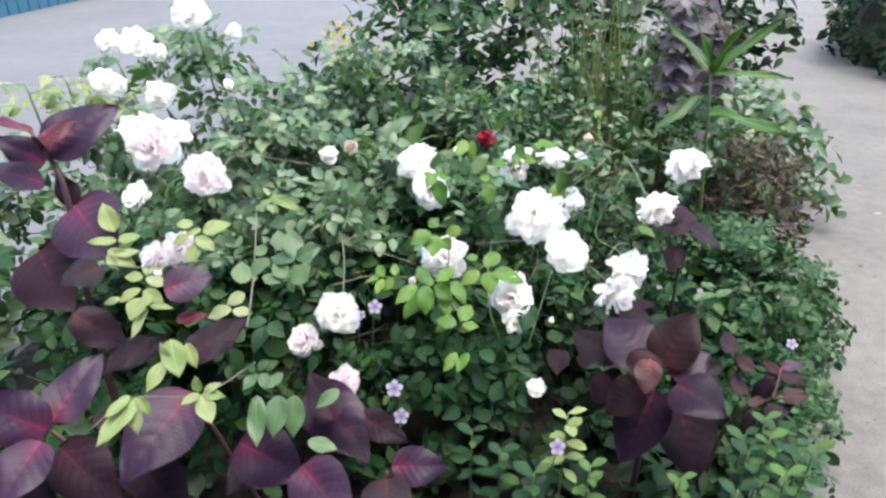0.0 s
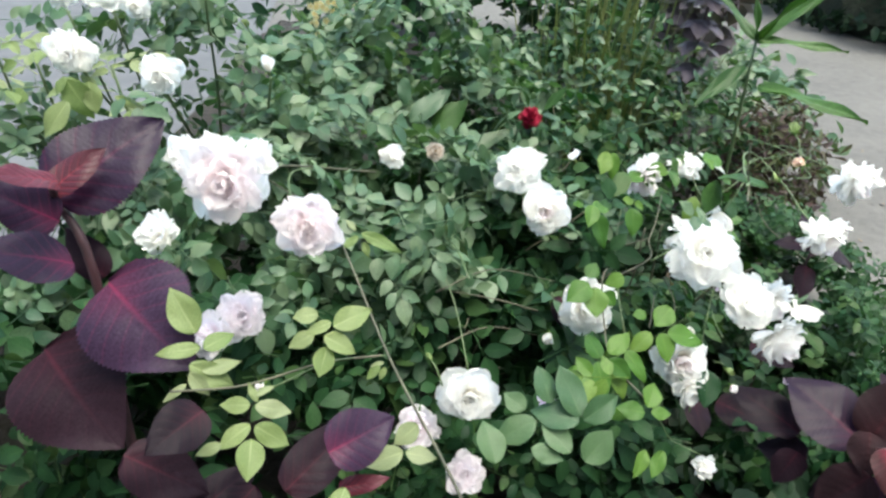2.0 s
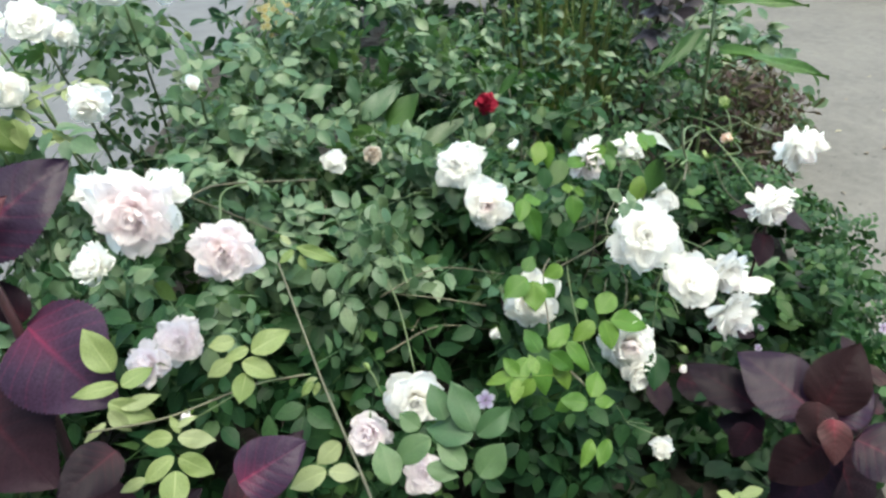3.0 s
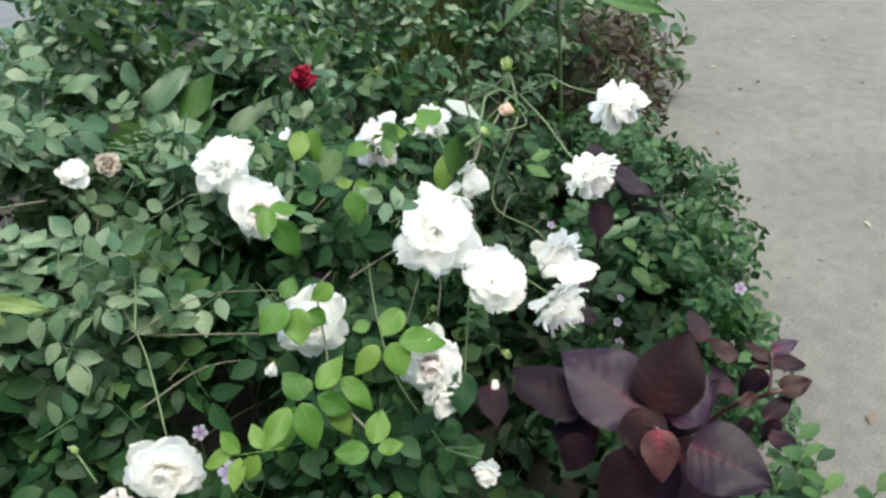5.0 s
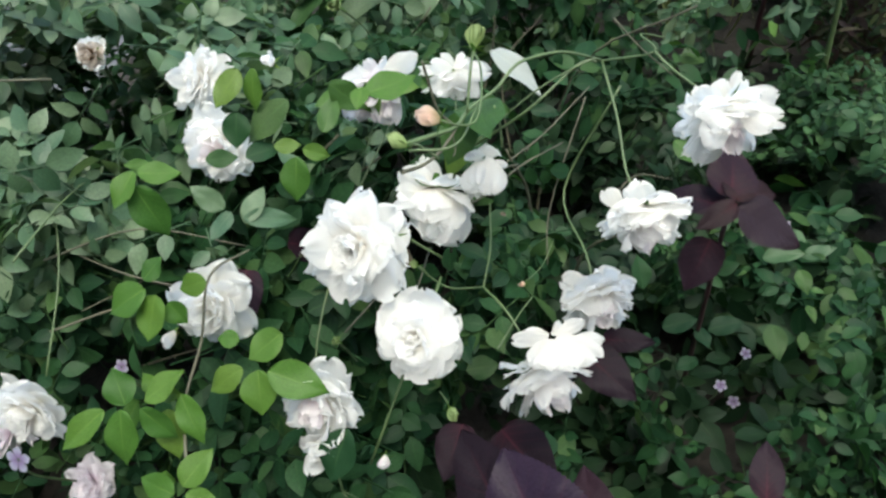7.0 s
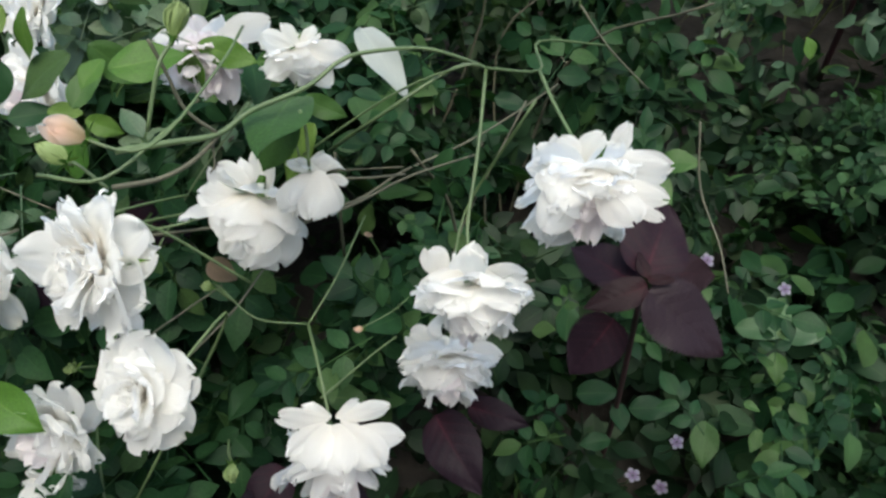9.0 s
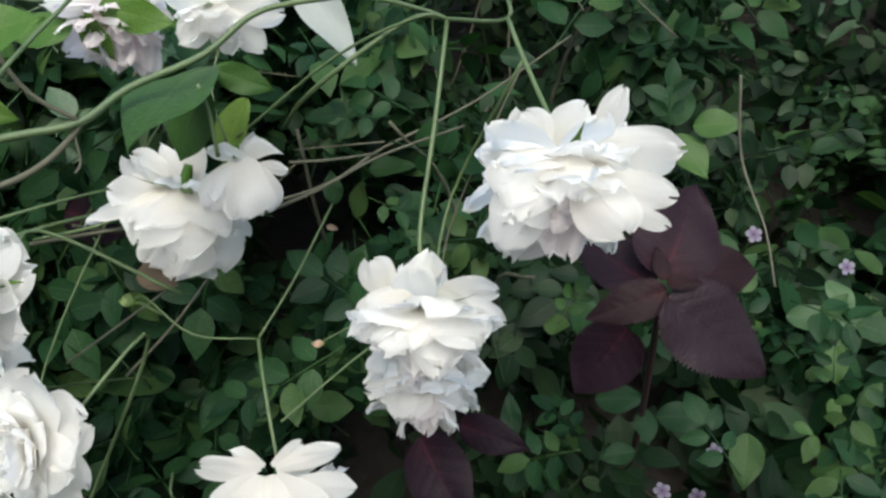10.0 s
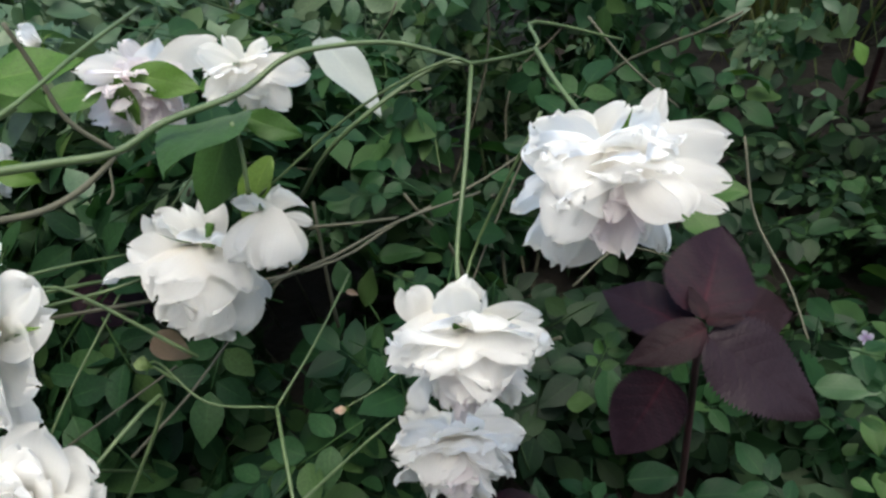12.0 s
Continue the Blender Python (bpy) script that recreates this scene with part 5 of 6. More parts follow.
UP5, UP0 = (-0.089, -0.472, 0.877), (-0.011, -0.501, 0.865)
p1 = purple_plant((0.34, 0.86, 0.03), "purple-leaved plant with a rosette of broad leaves beside the path")
broad(p1, (0.338, 0.868, 0.447), (0.280, 0.956, 0.492), 0.86, UP5, SLATE)
broad(p1, (0.350, 0.866, 0.450), (0.395, 0.886, 0.535), 0.82, UP5, BROWNPURPLE)
broad(p1, (0.366, 0.862, 0.432), (0.428, 0.874, 0.470), 0.8, UP5, PURPLE)
broad(p1, (0.318, 0.848, 0.490), (0.298, 0.806, 0.455), 0.9, UP5, BROWNPURPLE)
broad(p1, (0.292, 0.914, 0.417), (0.232, 1.000, 0.440), 0.6, UP5, DARKPURPLE)
broad(p1, (0.358, 0.812, 0.452), (0.400, 0.739, 0.466), 0.95, UP5, SLATE)
broad(p1, (0.339, 0.843, 0.418), (0.281, 0.779, 0.322), 0.66, UP0, SLATE)
broad(p1, (0.306, 0.811, 0.454), (0.251, 0.810, 0.398), 0.8, UP5, BROWNPURPLE)
broad(p1, (0.298, 0.890, 0.392), (0.254, 0.937, 0.379), 0.8, UP0, DARKPURPLE)
broad(p1, (0.279, 0.892, 0.406), (0.251, 0.876, 0.361), 0.8, UP5, DARKPURPLE)
broad(p1, (0.386, 0.861, 0.380), (0.405, 0.766, 0.303), 0.8, UP0, DARKPURPLE)
broad(p1, (0.313, 0.816, 0.495), (0.299, 0.774, 0.468), 0.78, UP5, ROSY)
broad(p1, (0.367, 0.905, 0.409), (0.352, 0.985, 0.425), 0.6, UP0, DARKPURPLE)
broad(p1, (0.376, 0.866, 0.399), (0.455, 0.879, 0.446), 0.5, UP0, DARKPURPLE)
broad(p1, (0.372, 0.866, 0.364), (0.313, 0.875, 0.332), 0.7, UP0, DARKPURPLE)
stem(p1, [(0.34, 0.88, 0.02), (0.345, 0.88, 0.25), (0.332, 0.856, 0.43), (0.314, 0.818, 0.492)], 0.006, 0.003, PURPLESTEM)
p2 = purple_plant((0.5, 0.95, 0.03), "small reddish-purple plant leaning over the pavement edge")
stem(p2, [(0.5, 0.95, 0.02), (0.505, 0.94, 0.2), (0.526, 0.924, 0.302), (0.570, 0.886, 0.368)], 0.004, 0.003, PURPLESTEM)
stem(p2, [(0.556, 0.891, 0.359), (0.569, 0.908, 0.380), (0.577, 0.925, 0.398)], 0.0025, 0.002, PURPLESTEM)
for foot, tip, share, mat in (
    ((0.578, 0.926, 0.400), (0.614, 0.920, 0.413), 0.55, PURPLE),
    ((0.575, 0.917, 0.392), (0.611, 0.894, 0.394), 0.6, DARKPURPLE),
    ((0.572, 0.919, 0.390), (0.564, 0.961, 0.397), 0.5, REDDISH),
    ((0.567, 0.916, 0.384), (0.562, 0.943, 0.383), 0.6, REDDISH),
    ((0.563, 0.915, 0.380), (0.531, 0.911, 0.338), 0.6, DARKPURPLE),
    ((0.541, 0.873, 0.338), (0.587, 0.877, 0.363), 0.5, DARKPURPLE),
    ((0.553, 0.864, 0.342), (0.533, 0.855, 0.309), 0.6, DARKPURPLE),
    ((0.538, 0.943, 0.378), (0.531, 0.989, 0.390), 0.6, REDDISH),
    ((0.517, 0.981, 0.388), (0.521, 1.028, 0.412), 0.6, DARKPURPLE),
    ((0.518, 0.917, 0.346), (0.522, 0.963, 0.364), 0.55, DARKPURPLE),
    ((0.529, 0.882, 0.334), (0.507, 0.877, 0.302), 0.5, DARKPURPLE),
    ((0.569, 0.888, 0.368), (0.609, 0.877, 0.382), 0.7, REDDISH),
    ((0.537, 0.856, 0.326), (0.568, 0.829, 0.323), 0.7, DARKPURPLE),
    ((0.524, 0.900, 0.340), (0.556, 0.905, 0.354), 0.5, REDDISH),
):
    broad(p2, foot, tip, share, UP5, mat)
UPP3 = (0.261, -0.344, 0.902)
p3 = purple_plant((0.5, 1.25, 0.03), "purple-leaved plant under the nodding white roses")
for foot, tip, share, mat in (
    ((0.4955, 1.2165, 0.5280), (0.5650, 1.2000, 0.4990), 0.68, PLUM),
    ((0.4905, 1.2300, 0.5270), (0.4990, 1.2870, 0.5555), 0.84, DARKPURPLE),
    ((0.5030, 1.2420, 0.5200), (0.5480, 1.2680, 0.5090), 0.7, BROWNPURPLE),
    ((0.4945, 1.2190, 0.5310), (0.4560, 1.1880, 0.5300), 0.50, BROWNPURPLE),
    ((0.4860, 1.2280, 0.5180), (0.4278, 1.2552, 0.5200), 0.6, DARKPURPLE),
    ((0.4769, 1.2136, 0.4856), (0.4550, 1.1690, 0.4530), 0.78, DARKPURPLE),
    ((0.4935, 1.2235, 0.5330), (0.5130, 1.2250, 0.5400), 0.42, BROWNPURPLE),
    ((0.4925, 1.2250, 0.5330), (0.4830, 1.2420, 0.5420), 0.5, BROWNPURPLE),
):
    broad(p3, foot, tip, share, UPP3, mat, teeth=0.06)
stem(p3, [(0.5, 1.25, 0.02), (0.5, 1.245, 0.25), (0.492, 1.233, 0.505)], 0.0035, 0.0025, PURPLESTEM)
for a, b, w in (((0.349, 1.126, 0.395), (0.405, 1.075, 0.392), 0.65), ((0.372, 1.148, 0.386), (0.427, 1.142, 0.398), 0.5), ((-0.004, 1.126, 0.507), (0.003, 1.060, 0.485), 0.6), ((0.024, 1.174, 0.498), (0.070, 1.200, 0.464), 0.7), ((0.224, 1.052, 0.345), (0.211, 0.990, 0.344), 0.7), ((0.266, 1.053, 0.339), (0.326, 0.985, 0.350), 0.7)):
    broad(p3, a, b, w, UP6, DARKPURPLE)
p4 = purple_plant((-0.52, 0.88, 0.03), "purple-leaved plant with bright red veins and a red young leaf")
UP4 = (-0.061, -0.744, 0.665)
broad(p4, (-0.553, 0.926, 0.698), (-0.478, 0.842, 0.663), 0.95, UP4)
broad(p4, (-0.594, 0.957, 0.772), (-0.504, 1.005, 0.840), 0.72, UP4)
broad(p4, (-0.590, 0.943, 0.787), (-0.545, 0.960, 0.825), 0.5, UP4, REDLEAF)
broad(p4, (-0.584, 0.932, 0.763), (-0.629, 0.910, 0.810), 0.7, UP4)
broad(p4, (-0.561, 0.944, 0.692), (-0.595, 0.961, 0.738), 0.6, UP4, DARKPURPLE)
broad(p4, (-0.622, 0.916, 0.627), (-0.550, 0.821, 0.588), 0.95, UP4, DARKPURPLE)
broad(p4, (-0.557, 0.884, 0.827), (-0.579, 0.843, 0.863), 0.5, UP0, REDLEAF)
broad(p4, (-0.560, 0.880, 0.751), (-0.608, 0.840, 0.799), 0.6, UP0)
broad(p4, (-0.539, 0.826, 0.569), (-0.462, 0.812, 0.519), 0.6, UP0, DARKPURPLE)
stem(p4, [(-0.55, 0.92, 0.02), (-0.56, 0.9, 0.4), (-0.567, 0.935, 0.700), (-0.591, 0.956, 0.767), (-0.568, 0.898, 0.815)], 0.007, 0.003, PURPLESTEM)
UPP5 = (0.000, -0.713, 0.701)
p5 = purple_plant((-0.3, 0.72, 0.03), "low purple-leaved plant with red-veined toothed leaves")
broad(p5, (-0.470, 0.623, 0.542), (-0.435, 0.694, 0.599), 0.62, UPP5)
broad(p5, (-0.462, 0.603, 0.547), (-0.536, 0.591, 0.603), 0.7, UPP5)
broad(p5, (-0.456, 0.581, 0.551), (-0.477, 0.507, 0.529), 0.75, UPP5)
broad(p5, (-0.334, 0.713, 0.516), (-0.389, 0.594, 0.484), 0.7, UPP5)
broad(p5, (-0.459, 0.608, 0.516), (-0.379, 0.559, 0.475), 0.7, UPP5, DARKPURPLE)
broad(p5, (-0.189, 0.796, 0.458), (-0.107, 0.709, 0.403), 0.65, UPP5)
broad(p5, (-0.119, 0.763, 0.433), (-0.048, 0.728, 0.416), 0.55, UPP5, DARKPURPLE)
broad(p5, (-0.270, 0.684, 0.453), (-0.183, 0.654, 0.422), 0.85, UPP5)
broad(p5, (-0.066, 0.689, 0.406), (0.013, 0.691, 0.405), 0.7, UPP5)
broad(p5, (-0.184, 0.664, 0.432), (-0.117, 0.593, 0.407), 0.8, UPP5)
broad(p5, (-0.073, 0.678, 0.396), (-0.068, 0.594, 0.375), 0.8, UPP5, DARKPURPLE)
broad(p5, (-0.419, 0.799, 0.543), (-0.466, 0.738, 0.534), 0.5, UPP5, DARKPURPLE)
broad(p5, (-0.348, 0.727, 0.667), (-0.292, 0.746, 0.681), 0.8, UP4)
broad(p5, (-0.340, 0.727, 0.623), (-0.300, 0.722, 0.634), 0.4, UP4, REDLEAF)
broad(p5, (-0.448, 0.774, 0.674), (-0.482, 0.733, 0.677), 0.8, UP4, DARKPURPLE)
for b, t, w, m in (((-0.149, 0.727, 0.454), (-0.195, 0.787, 0.499), 0.55, DARKPURPLE), ((-0.128, 0.724, 0.446), (-0.100, 0.665, 0.443), 0.6, DARKPURPLE), ((-0.396, 0.842, 0.476), (-0.311, 0.905, 0.518), 0.5, DARKPURPLE), ((-0.489, 0.805, 0.494), (-0.420, 0.854, 0.510), 0.5, DARKPURPLE), ((-0.249, 0.734, 0.406), (-0.285, 0.655, 0.400), 0.7, DARKPURPLE), ((-0.417, 0.687, 0.409), (-0.341, 0.625, 0.370), 0.8, DARKPURPLE), ((-0.132, 0.696, 0.367), (-0.174, 0.657, 0.366), 0.8, PURPLE), ((-0.492, 0.730, 0.441), (-0.449, 0.766, 0.451), 0.6, DARKPURPLE), ((-0.523, 0.605, 0.500), (-0.460, 0.562, 0.472), 0.8, DARKPURPLE)):
    broad(p5, b, t, w, UPP5, m)
for tip in ((-0.469, 0.617, 0.534), (-0.337, 0.718, 0.507), (-0.189, 0.791, 0.452), (-0.074, 0.691, 0.394)):
    stem(p5, [(-0.15, 0.9, 0.02), (0.5 * tip[0] - 0.08, 0.5 * tip[1] + 0.42, 0.15), tip], 0.005, 0.003, PURPLESTEM)

# ---- small violet flowers low down ----
def starflower():
    pieces = []
    for k in range(5):
        v, f, u = blade(0.5, 0.4, 5, 5, 0.1, 0.1, 0.5, 0.62)
        pieces.append((v, f, u, pose(0, 0, 0, 0, 0, 72 * k) @ pose(0, 0.04, 0, 8)))
    return joined(pieces)


STAR = starflower()


def creeper(base, label, flowers, group="low violet-flowered plants"):
    plant = thing("periwinkle", base, label, "flowering plant", group)
    for at, face, across in flowers:
        place("flower", shared("star_flower", 0, STAR, VIOLET), plant, aim(at, Vector(face).orthogonal(), face, across))
        a = Vector(at)
        stem(plant, [a - Vector((0.01, -0.02, 0.09)), a - Vector((0.004, 0, 0.03)), a], 0.001, 0.001, STEM, "stem", 5)
        blooms.append((a, across))
    return plant


YOUNG = (((0.600, 1.289, 0.439), (0.610, 1.304, 0.452)), ((0.612, 1.250, 0.421), (0.600, 1.259, 0.422)), ((0.597, 1.220, 0.403), (0.610, 1.216, 0.405)))
TO0, TO6, TO10 = (-0.039, -0.800, 0.599), (-0.058, -0.652, 0.756), (0.274, -0.385, 0.881)
creep_a = creeper((0.0, 0.92, 0.03), "low green plant with pale violet five-petalled flowers", [
    ((-0.065, 0.760, 0.485), TO0, 0.024), ((-0.056, 0.751, 0.442), TO0, 0.022), ((-0.102, 0.885, 0.544), TO0, 0.022), ((0.166, 0.714, 0.419), TO0, 0.022), ((-0.150, 1.043, 0.428), TO6, 0.018)])
creep_b = creeper((0.62, 1.3, 0.03), "spreading green creeper with small violet flowers under the roses", [
    ((0.703, 1.117, 0.314), TO6, 0.022), ((0.534, 1.203, 0.219), TO6, 0.016), ((0.576, 1.243, 0.113), TO6, 0.018), ((0.574, 1.544, 0.194), TO10, 0.02), ((0.572, 1.255, 0.220), TO10, 0.016), ((0.674, 1.521, 0.200), TO10, 0.018)])

for a, b in YOUNG:
    broad(creep_b, a, b, 0.6, UP95, MIDGREEN, "leaf", 0.0)

# ---- bright weeds between the purple plants ----
def weed(at, size, mat, r):
    a = Vector(at)
    plant = thing("weed", (a.x, a.y, 0.03), "low bright green weed with rounded leaves", "weed", "green weeds")
    stem(plant, [(a.x + r.uniform(-0.03, 0.03), a.y + 0.03, 0.02), (a.x, a.y + 0.01, a.z * 0.6), a], 0.0022, 0.0014)
    for i in range(11):
        h = a - Vector((0, 0, 0.011 * i))
        b = i * 2.4 + r.uniform(-0.3, 0.3)
        d = Vector((math.cos(b), math.sin(b), 0.55 - 0.06 * i))
        m = aim(h, d, (-d.x * 0.4, -d.y * 0.4, 1), size * r.uniform(0.75, 1.1))
        place("leaf", shared("weed_leaf", i % 4, ROUND[i % 4], mat), plant, m)
    heroes.append(a)


rw = random.Random(9)
for at, size, mat in (((0.193, 0.787, 0.417), 0.036, LIME), ((0.049, 0.791, 0.381), 0.03, GREEN), ((0.217, 0.717, 0.379), 0.032, MIDGREEN), ((0.140, 0.735, 0.349), 0.036, GREEN), ((0.094, 0.790, 0.341), 0.036, GREEN), ((0.444, 0.726, 0.403), 0.03, GREEN), ((0.623, 0.871, 0.256), 0.038, EDGEGREEN), ((0.596, 0.843, 0.190), 0.036, EDGEGREEN), ((0.621, 0.814, 0.200), 0.034, MIDGREEN), ((0.552, 0.840, 0.185), 0.036, EDGEGREEN), ((0.477, 0.678, 0.408), 0.03, MIDGREEN), ((0.528, 0.712, 0.415), 0.03, GREEN), ((0.405, 0.662, 0.392), 0.03, GREEN), ((0.503, 0.768, 0.407), 0.032, GREEN), ((0.348, 0.710, 0.364), 0.03, MIDGREEN), ((0.483, 0.771, 0.423), 0.03, MIDGREEN), ((0.454, 0.764, 0.397), 0.03, GREEN), ((0.472, 0.730, 0.423), 0.03, MIDGREEN)):
    weed(at, size, mat, rw)

# ---- foliage masses ----
rf = random.Random(21)
mass = []
mass += canopy(rf, 480, (-0.05, 1.24, 0.28), (0.36, 0.24, 0.28), 0.1, bottom=-0.15)
mass += canopy(rf, 150, (0.0, 1.02, 0.2), (0.36, 0.12, 0.2), 0.1)
mass += canopy(rf, 420, (0.05, 1.38, 0.36), (0.28, 0.26, 0.24), 0.1)
foliage(white_rose, mass, COMPOUND, GREEN, "foliage", 200)
# low leaves of the same bush, darkened in colour for the shade there
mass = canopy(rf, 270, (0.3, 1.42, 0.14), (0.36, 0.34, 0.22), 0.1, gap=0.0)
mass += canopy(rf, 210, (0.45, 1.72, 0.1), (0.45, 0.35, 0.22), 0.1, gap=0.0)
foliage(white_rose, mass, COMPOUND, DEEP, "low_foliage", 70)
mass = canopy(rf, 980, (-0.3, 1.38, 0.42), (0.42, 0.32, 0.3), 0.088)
# top leaves pale, lower ones dark: light from above put into the colour
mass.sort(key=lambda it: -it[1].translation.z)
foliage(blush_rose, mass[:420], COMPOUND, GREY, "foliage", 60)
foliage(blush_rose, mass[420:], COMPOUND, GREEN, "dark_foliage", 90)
mass = canopy(rf, 240, (-0.5, 1.12, 0.28), (0.28, 0.22, 0.28), 0.11)
foliage(blush_rose, mass, COMPOUND, GREEN, "low_foliage", 40)
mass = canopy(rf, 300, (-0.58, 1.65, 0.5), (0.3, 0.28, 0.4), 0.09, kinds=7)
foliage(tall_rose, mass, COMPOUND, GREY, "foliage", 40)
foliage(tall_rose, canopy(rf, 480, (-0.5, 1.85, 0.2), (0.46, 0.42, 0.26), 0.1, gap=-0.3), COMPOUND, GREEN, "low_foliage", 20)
mass = canopy(rf, 320, (0.1, 1.85, 0.26), (0.4, 0.28, 0.3), 0.12)
foliage(red_rose, mass, COMPOUND, GREEN, "foliage", 30)

left_shrub = thing("shrub", (-0.85, 1.15, 0.03), "dark green leafy shrub at the side of the bed", "shrub")
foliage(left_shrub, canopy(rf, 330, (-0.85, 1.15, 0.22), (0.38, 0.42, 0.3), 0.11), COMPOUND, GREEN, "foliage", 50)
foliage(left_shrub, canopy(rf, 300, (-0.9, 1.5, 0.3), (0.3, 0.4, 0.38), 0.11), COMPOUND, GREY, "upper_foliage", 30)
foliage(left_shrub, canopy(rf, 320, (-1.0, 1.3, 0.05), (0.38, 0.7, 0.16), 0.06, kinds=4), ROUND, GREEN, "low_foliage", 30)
for tip in ((-0.911, 1.455, 0.759), (-0.784, 1.469, 0.756), (-0.658, 1.416, 0.750), (-0.869, 1.539, 0.758)):
    t = Vector(tip)
    stem(left_shrub, [(-0.85 + 0.3 * (t.x + 0.85), t.y + 0.03, 0.02), (t.x + 0.02, t.y + 0.02, t.z * 0.6), t], 0.004, 0.002, STEM)
    for k in range(4):
        a = 1.6 * k + t.x * 9
        leaf(left_shrub, t - Vector((0, 0, 0.02 * k)), t + Vector((0.09 * math.cos(a), 0.09 * math.sin(a), 0.02 - 0.02 * k)), (0, -0.5, 1), LIME, k)
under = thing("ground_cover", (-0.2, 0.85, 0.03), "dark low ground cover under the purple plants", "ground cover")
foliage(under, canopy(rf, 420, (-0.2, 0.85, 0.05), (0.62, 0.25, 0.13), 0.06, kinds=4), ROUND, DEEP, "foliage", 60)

small_rose = thing("shrub", (0.6, 1.25, 0.03), "low small-leaved green shrub along the pavement edge", "shrub")
mass = canopy(rf, 200, (0.57, 1.25, 0.16), (0.2, 0.26, 0.24), 0.066, kinds=4)
foliage(small_rose, mass, SMALL_COMPOUND, GREEN, "foliage", 40)
mass = canopy(rf, 330, (0.82, 1.6, 0.12), (0.22, 0.36, 0.24), 0.07, kinds=4)
for ex, ey in ((0.66, 1.02), (0.74, 1.18), (0.84, 1.42), (0.95, 1.66)):
    mass += canopy(rf, 75, (ex, ey, 0.06), (0.13, 0.16, 0.17), 0.064, kinds=4)
foliage(small_rose, mass, SMALL_COMPOUND, EDGEGREEN, "edge_foliage", 60)
foliage(small_rose, canopy(rf, 240, (0.78, 1.72, 0.05), (0.3, 0.5, 0.13), 0.05, kinds=4, gap=-0.1), ROUND, EDGEGREEN, "low_foliage", 40)

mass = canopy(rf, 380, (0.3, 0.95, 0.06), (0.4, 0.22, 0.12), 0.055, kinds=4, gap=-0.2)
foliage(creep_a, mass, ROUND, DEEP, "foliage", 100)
# creeper under the roses takes DEEP: shade painted in, plain GREEN at the edge
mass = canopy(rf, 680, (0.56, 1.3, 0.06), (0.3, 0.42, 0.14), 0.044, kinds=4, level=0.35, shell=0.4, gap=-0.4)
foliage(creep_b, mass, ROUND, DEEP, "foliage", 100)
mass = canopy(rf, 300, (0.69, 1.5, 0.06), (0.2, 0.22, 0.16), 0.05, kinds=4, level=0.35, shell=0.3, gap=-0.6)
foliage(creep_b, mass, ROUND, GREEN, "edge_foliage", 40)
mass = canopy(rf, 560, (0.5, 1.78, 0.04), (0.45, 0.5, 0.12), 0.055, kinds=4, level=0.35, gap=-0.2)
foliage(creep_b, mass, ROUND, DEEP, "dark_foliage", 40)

# thin bare twigs through the bushes
rt = random.Random(17)
for bush, c, rad, n in ((white_rose, (0.15, 1.4, 0.3), (0.4, 0.35, 0.2), 22), (blush_rose, (-0.35, 1.3, 0.45), (0.4, 0.3, 0.25), 14)):
    for i in range(n):
        d = Vector((rt.gauss(0, 1), rt.gauss(0, 1), abs(rt.gauss(0, 1)))).normalized()
        p = Vector(c) + Vector((d.x * rad[0], d.y * rad[1], d.z * rad[2])) * rt.uniform(0.7, 1.0)
        w = Vector((rt.gauss(0, 1), rt.gauss(0, 1), rt.gauss(0, 0.5))).normalized() * rt.uniform(0.05, 0.13)
        sag = Vector((rt.uniform(-0.02, 0.02), rt.uniform(-0.02, 0.02), rt.uniform(0.0, 0.025)))
        if is_free(p, 0.06) and is_free(p + w, 0.06) and is_free(p - w, 0.06):
            stem(bush, [p - w, p + sag, p + w], rt.uniform(0.0008, 0.0016), 0.0007, rt.choice((CANE, STEM, CANE)), "twig", 5)

# ---- behind: dusty shrub, yellow flowers, grasses, mauve spike, broad lance leaves ----
dusty = thing("shrub", (-0.15, 1.85, 0.03), "dusty grey-green shrub with upright shoots", "shrub")
mass = canopy(rf, 580, (-0.15, 1.8, 0.42), (0.36, 0.25, 0.36), 0.09)
foliage(dusty, mass, COMPOUND, GREY, "foliage", 40)
yellow = thing("flowering_plant", (-0.33, 2.2, 0.03), "plant with a cluster of small yellow flowers", "flowering plant")
mass = canopy(rf, 150, (-0.33, 2.2, 0.4), (0.2, 0.2, 0.25), 0.09, kinds=4)
foliage(yellow, mass, SIMPLE, GREY, "foliage", 40)
for i in range(60):
    c = Vector((-0.324, 2.144, 0.688)) + Vector((rf.gauss(0, 0.035), rf.gauss(0, 0.03), rf.gauss(0, 0.05)))
    place("flower", shared("star_flower", 1, STAR, YELLOW), yellow, aim(c, (1, rf.uniform(-1, 1), 0), (rf.uniform(-0.9, 0.9), -1, rf.uniform(-0.2, 1)), 0.018))
back = thing("shrub", (0.5, 2.4, 0.03), "fine-leaved green weedy shrub behind the roses", "shrub")
mass = canopy(rf, 3600, (0.45, 2.35, 0.2), (0.62, 0.5, 0.42), 0.042, kinds=4)
foliage(back, mass[:1800], SIMPLE, GREY, "foliage", 40)
foliage(back, mass[1800:], SIMPLE, GREEN, "low_foliage", 40)
mass = canopy(rf, 1500, (0.2, 2.9, 0.3), (0.9, 0.5, 0.6), 0.07, kinds=4)
foliage(back, mass, SIMPLE, GREEN, "dark_foliage", 0)
grass = thing("grass_clump", (0.62, 2.5, 0.03), "clump of tall straw-coloured drooping grass", "grass")
blades = []
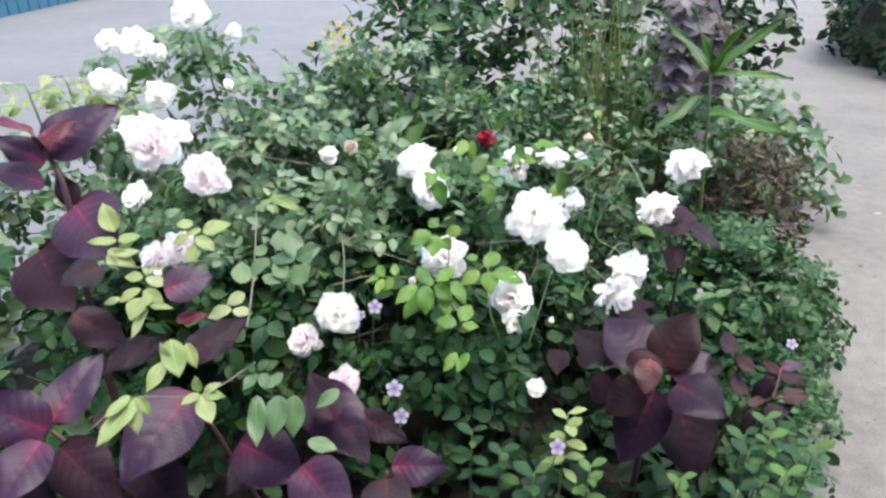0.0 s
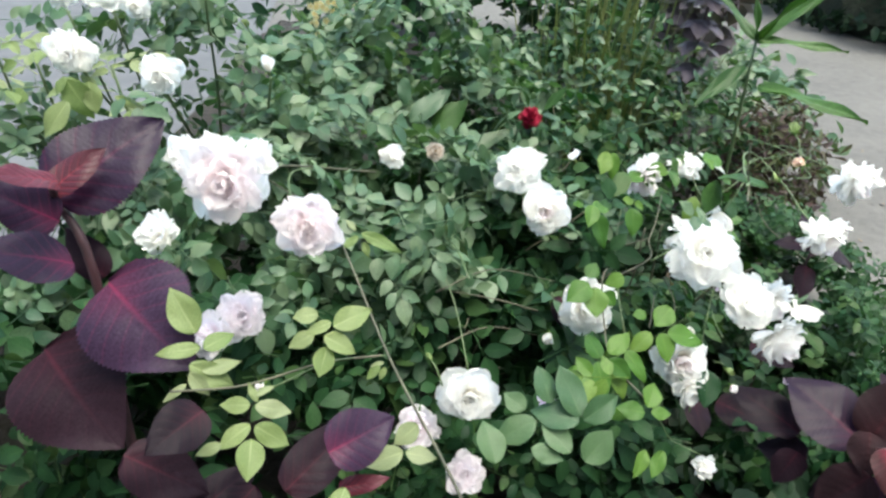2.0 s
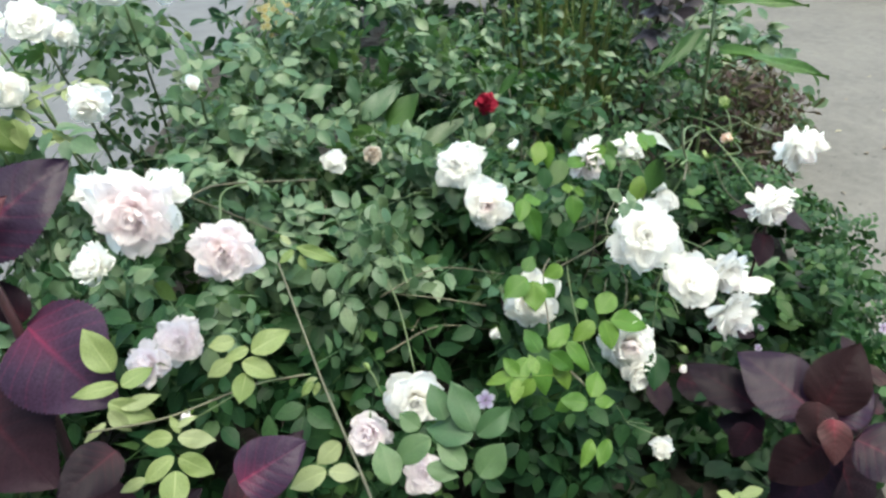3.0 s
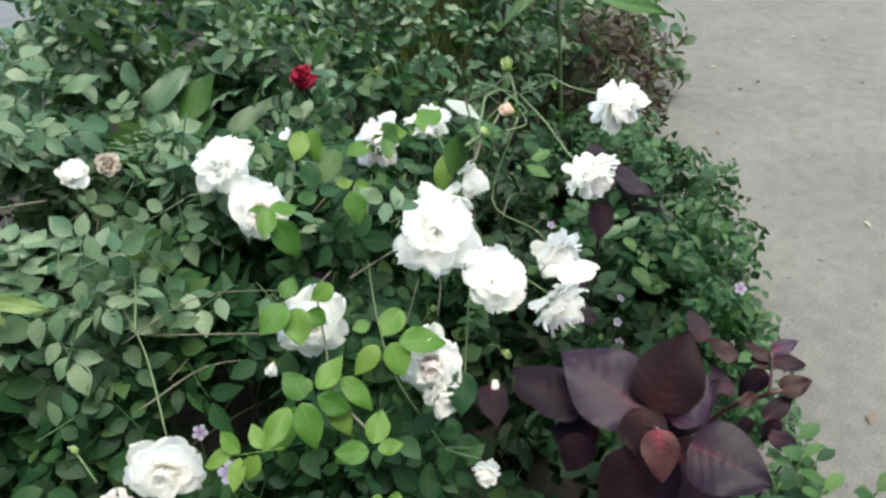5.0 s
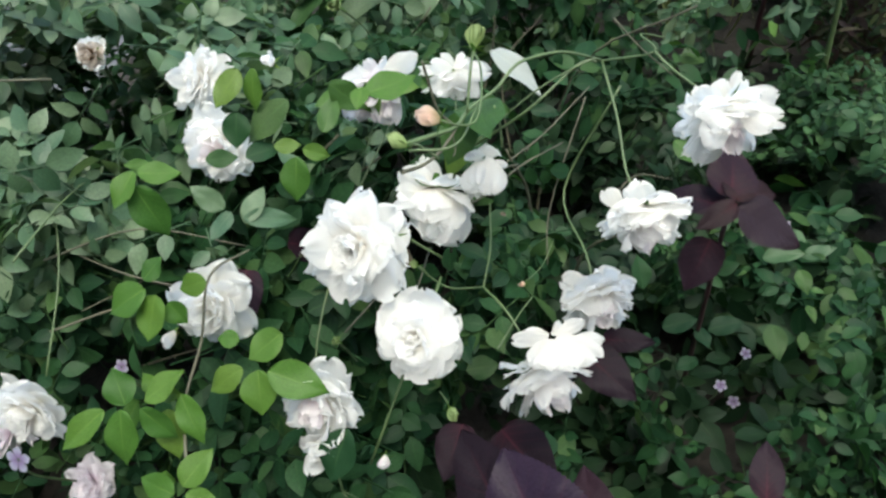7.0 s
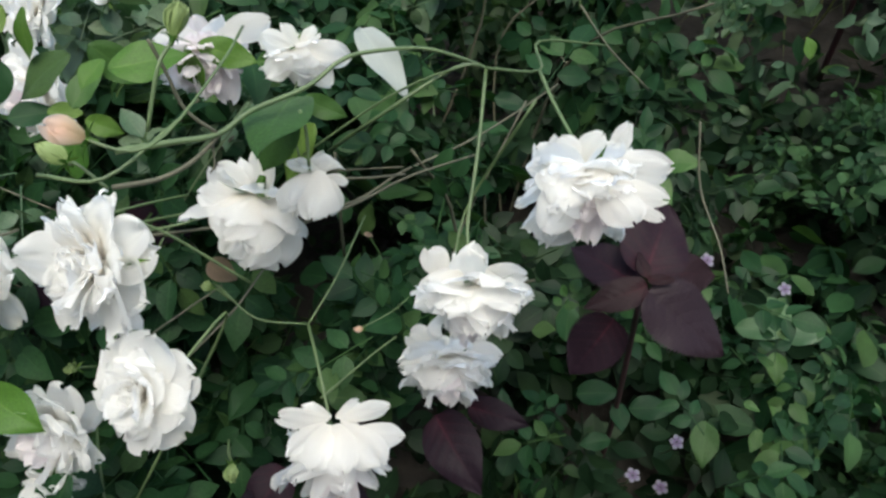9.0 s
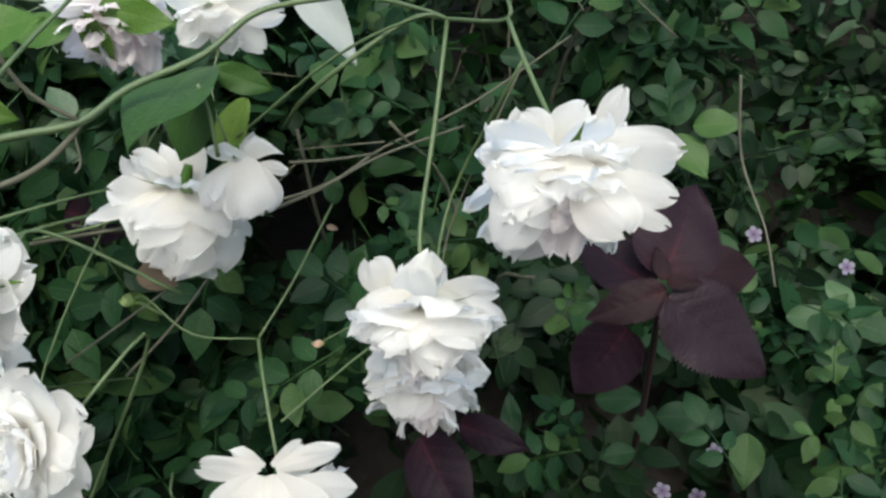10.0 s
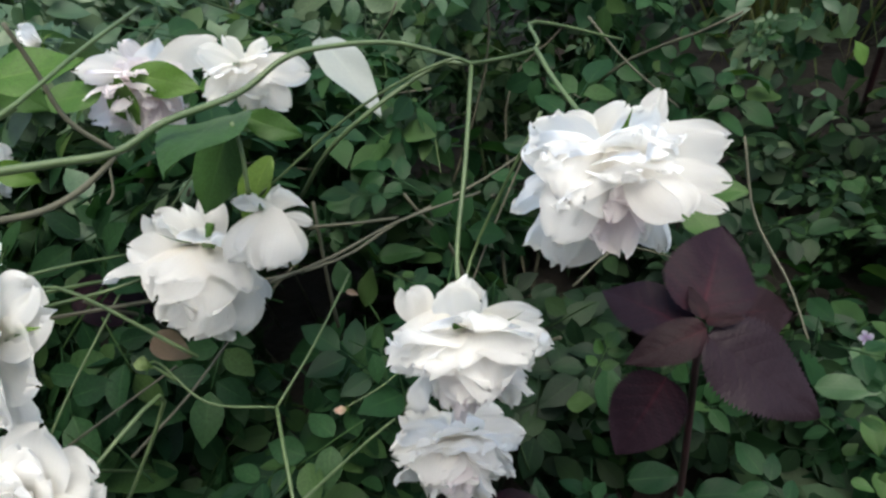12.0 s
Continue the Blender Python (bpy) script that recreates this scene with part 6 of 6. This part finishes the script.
for i in range(120):
    a = rf.uniform(0, 6.28)
    b = Vector((0.6 + rf.gauss(0, 0.09), 2.45 + rf.gauss(0, 0.09), 0.05))
    lean = rf.uniform(0.2, 0.9)
    d = Vector((lean * math.cos(a), lean * math.sin(a), 1))
    blades.append((rf.randrange(4), aim(b, d, (math.cos(a), math.sin(a), 0.4), rf.uniform(0.5, 1.0))))
GRASSBLADE = [blade(1.0, 0.01, 8, 3, 0.3, dr, 1.2, 0.3) for dr in (0.25, 0.4, 0.55, 0.3)]
foliage(grass, blades, GRASSBLADE, STRAW, "foliage", 90, "blade")
spike = thing("mauve_plant", (0.75, 2.22, 0.03), "upright plant with whorls of dusty mauve leaves on a dark stem", "foliage plant")
SP = Vector((0.746, 2.217, 0.652))
stem(spike, [(SP.x, SP.y, 0.02), (SP.x, SP.y, 0.4), (SP.x + 0.01, SP.y, SP.z + 0.25)], 0.006, 0.004, PURPLESTEM)
for lev in range(6):
    for i in range(6):
        a = i * 1.05 + lev * 0.5
        d = Vector((math.cos(a), math.sin(a), -0.25))
        b = SP + Vector((0, 0, -0.12 + lev * 0.065))
        broad(spike, b, b + d * rf.uniform(0.06, 0.09), 0.6, (d.x * 0.3, d.y * 0.3, 1), MAUVE, "leaf", 0.05)
spike2 = thing("mauve_plant", (0.9, 2.6, 0.03), "dark purple leafy plant among the weeds", "foliage plant")
mass = canopy(rf, 150, (0.95, 2.6, 0.62), (0.14, 0.14, 0.28), 0.1, kinds=4)
foliage(spike2, mass, SIMPLE, MAUVE, "foliage", 40)
stem(spike2, [(0.95, 2.6, 0.02), (0.95, 2.6, 0.5)], 0.006, 0.004, PURPLESTEM)
lance = thing("lance_leaf_plant", (0.9, 1.98, 0.03), "plant with long bright green lance-shaped leaves", "foliage plant")
LC = (0.790, 2.006, 0.663)
stem(lance, [(0.85, 2.0, 0.02), LC], 0.006, 0.004, STEM)
for tip in ((0.708, 1.961, 0.852), (0.794, 1.871, 0.834), (0.950, 1.967, 0.836), (0.966, 1.877, 0.691), (0.693, 2.173, 0.800)):
    broad(lance, LC, tip, 0.15, UP0, MIDGREEN, "leaf", 0.0, 0.3, 0.1)
broad(lance, (0.755, 1.888, 0.576), (0.860, 1.623, 0.614), 0.17, UP0, MIDGREEN, "leaf", 0.0, 0.3, 0.1)
broad(lance, (0.773, 1.998, 0.598), (0.611, 1.922, 0.516), 0.2, UP0, MIDGREEN, "leaf", 0.0, 0.3, 0.1)
brown = thing("shrub", (1.05, 1.95, 0.03), "low brownish purple fine-leaved shrub at the pavement edge", "shrub")
mass = canopy(rf, 1500, (1.03, 2.1, 0.16), (0.19, 0.22, 0.3), 0.046, kinds=4, level=0.2, gap=-0.3)
foliage(brown, mass, NARROW, BROWNISH, "foliage", 40)
edge = thing("shrub", (1.2, 2.8, 0.03), "mixed green weeds along the pavement edge", "shrub")
mass = canopy(rf, 900, (1.2, 2.75, 0.15), (0.35, 0.6, 0.35), 0.07, kinds=4)
foliage(edge, mass, SIMPLE, GREY, "foliage", 40)

# far hedge across the pavement and dark shrubs at the back of the bed
hedge = thing("hedge", (4.0, 5.2, 0.0), "dense dark green clipped hedge across the pavement", "hedge")
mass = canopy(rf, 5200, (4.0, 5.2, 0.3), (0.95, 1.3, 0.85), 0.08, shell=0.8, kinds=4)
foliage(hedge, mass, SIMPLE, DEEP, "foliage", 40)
# dark solid core in place of the shade between the hedge's leaves
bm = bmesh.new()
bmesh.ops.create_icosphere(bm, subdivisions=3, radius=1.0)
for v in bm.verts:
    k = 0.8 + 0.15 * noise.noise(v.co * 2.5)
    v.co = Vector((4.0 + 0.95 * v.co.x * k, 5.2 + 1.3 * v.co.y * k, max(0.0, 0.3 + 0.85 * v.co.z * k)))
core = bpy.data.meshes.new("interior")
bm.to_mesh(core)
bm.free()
core.materials.append(plain_material("hedge_core_shade", (0.008, 0.012, 0.006), (0.02, 0.028, 0.014), 30, 0.9, 0.8, 0.02))
place("interior", core, hedge, label="dark core standing in for the shade inside the dense hedge")
dark = thing("shrub", (0.7, 4.2, 0.0), "dark green shrubs at the back of the bed", "shrub")
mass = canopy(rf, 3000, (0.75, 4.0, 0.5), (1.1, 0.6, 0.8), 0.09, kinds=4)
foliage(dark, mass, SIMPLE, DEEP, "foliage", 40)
fence = thing("fence", (-5.15, 9.0, 0.0), "blue painted board fence beyond the pavement", "fence")
for i in range(22):
    v, f, _ = [(x, y, z) for x in (0, 0.03) for y in (0.005, 0.195) for z in (0.0, 1.4)], [(0, 1, 3, 2), (4, 6, 7, 5), (0, 4, 5, 1), (2, 3, 7, 6), (1, 5, 7, 3), (0, 2, 6, 4)], 0
    if i == 0:
        board = make_mesh("board", v, f, BLUEPAINT)
        board.polygons.foreach_set("use_smooth", np.zeros(6, dtype=bool))
    place("board", board, fence, pose(-5.2 + 0.01 * i, 7.4 + 0.2 * i, 0))

# fallen leaves and crumbs on the pavement
rd = random.Random(5)
for i in range(34):
    y = rd.uniform(0.7, 3.0)
    x = 0.55 + 0.42 * y + rd.uniform(0.02, 0.9)
    dry = new("dry_leaf", shared("dry_leaf", i % 4, SIMPLE[i % 4], DRY))
    s = rd.uniform(0.012, 0.03)
    dry.matrix_basis = aim((x, y, 0.25 * s + 0.001), (rd.uniform(-1, 1), rd.uniform(-1, 1), 0), (0, 0, 1), s)
    tagged(dry, "small curled dry brown leaf on the pavement", "leaf", "fallen leaves")
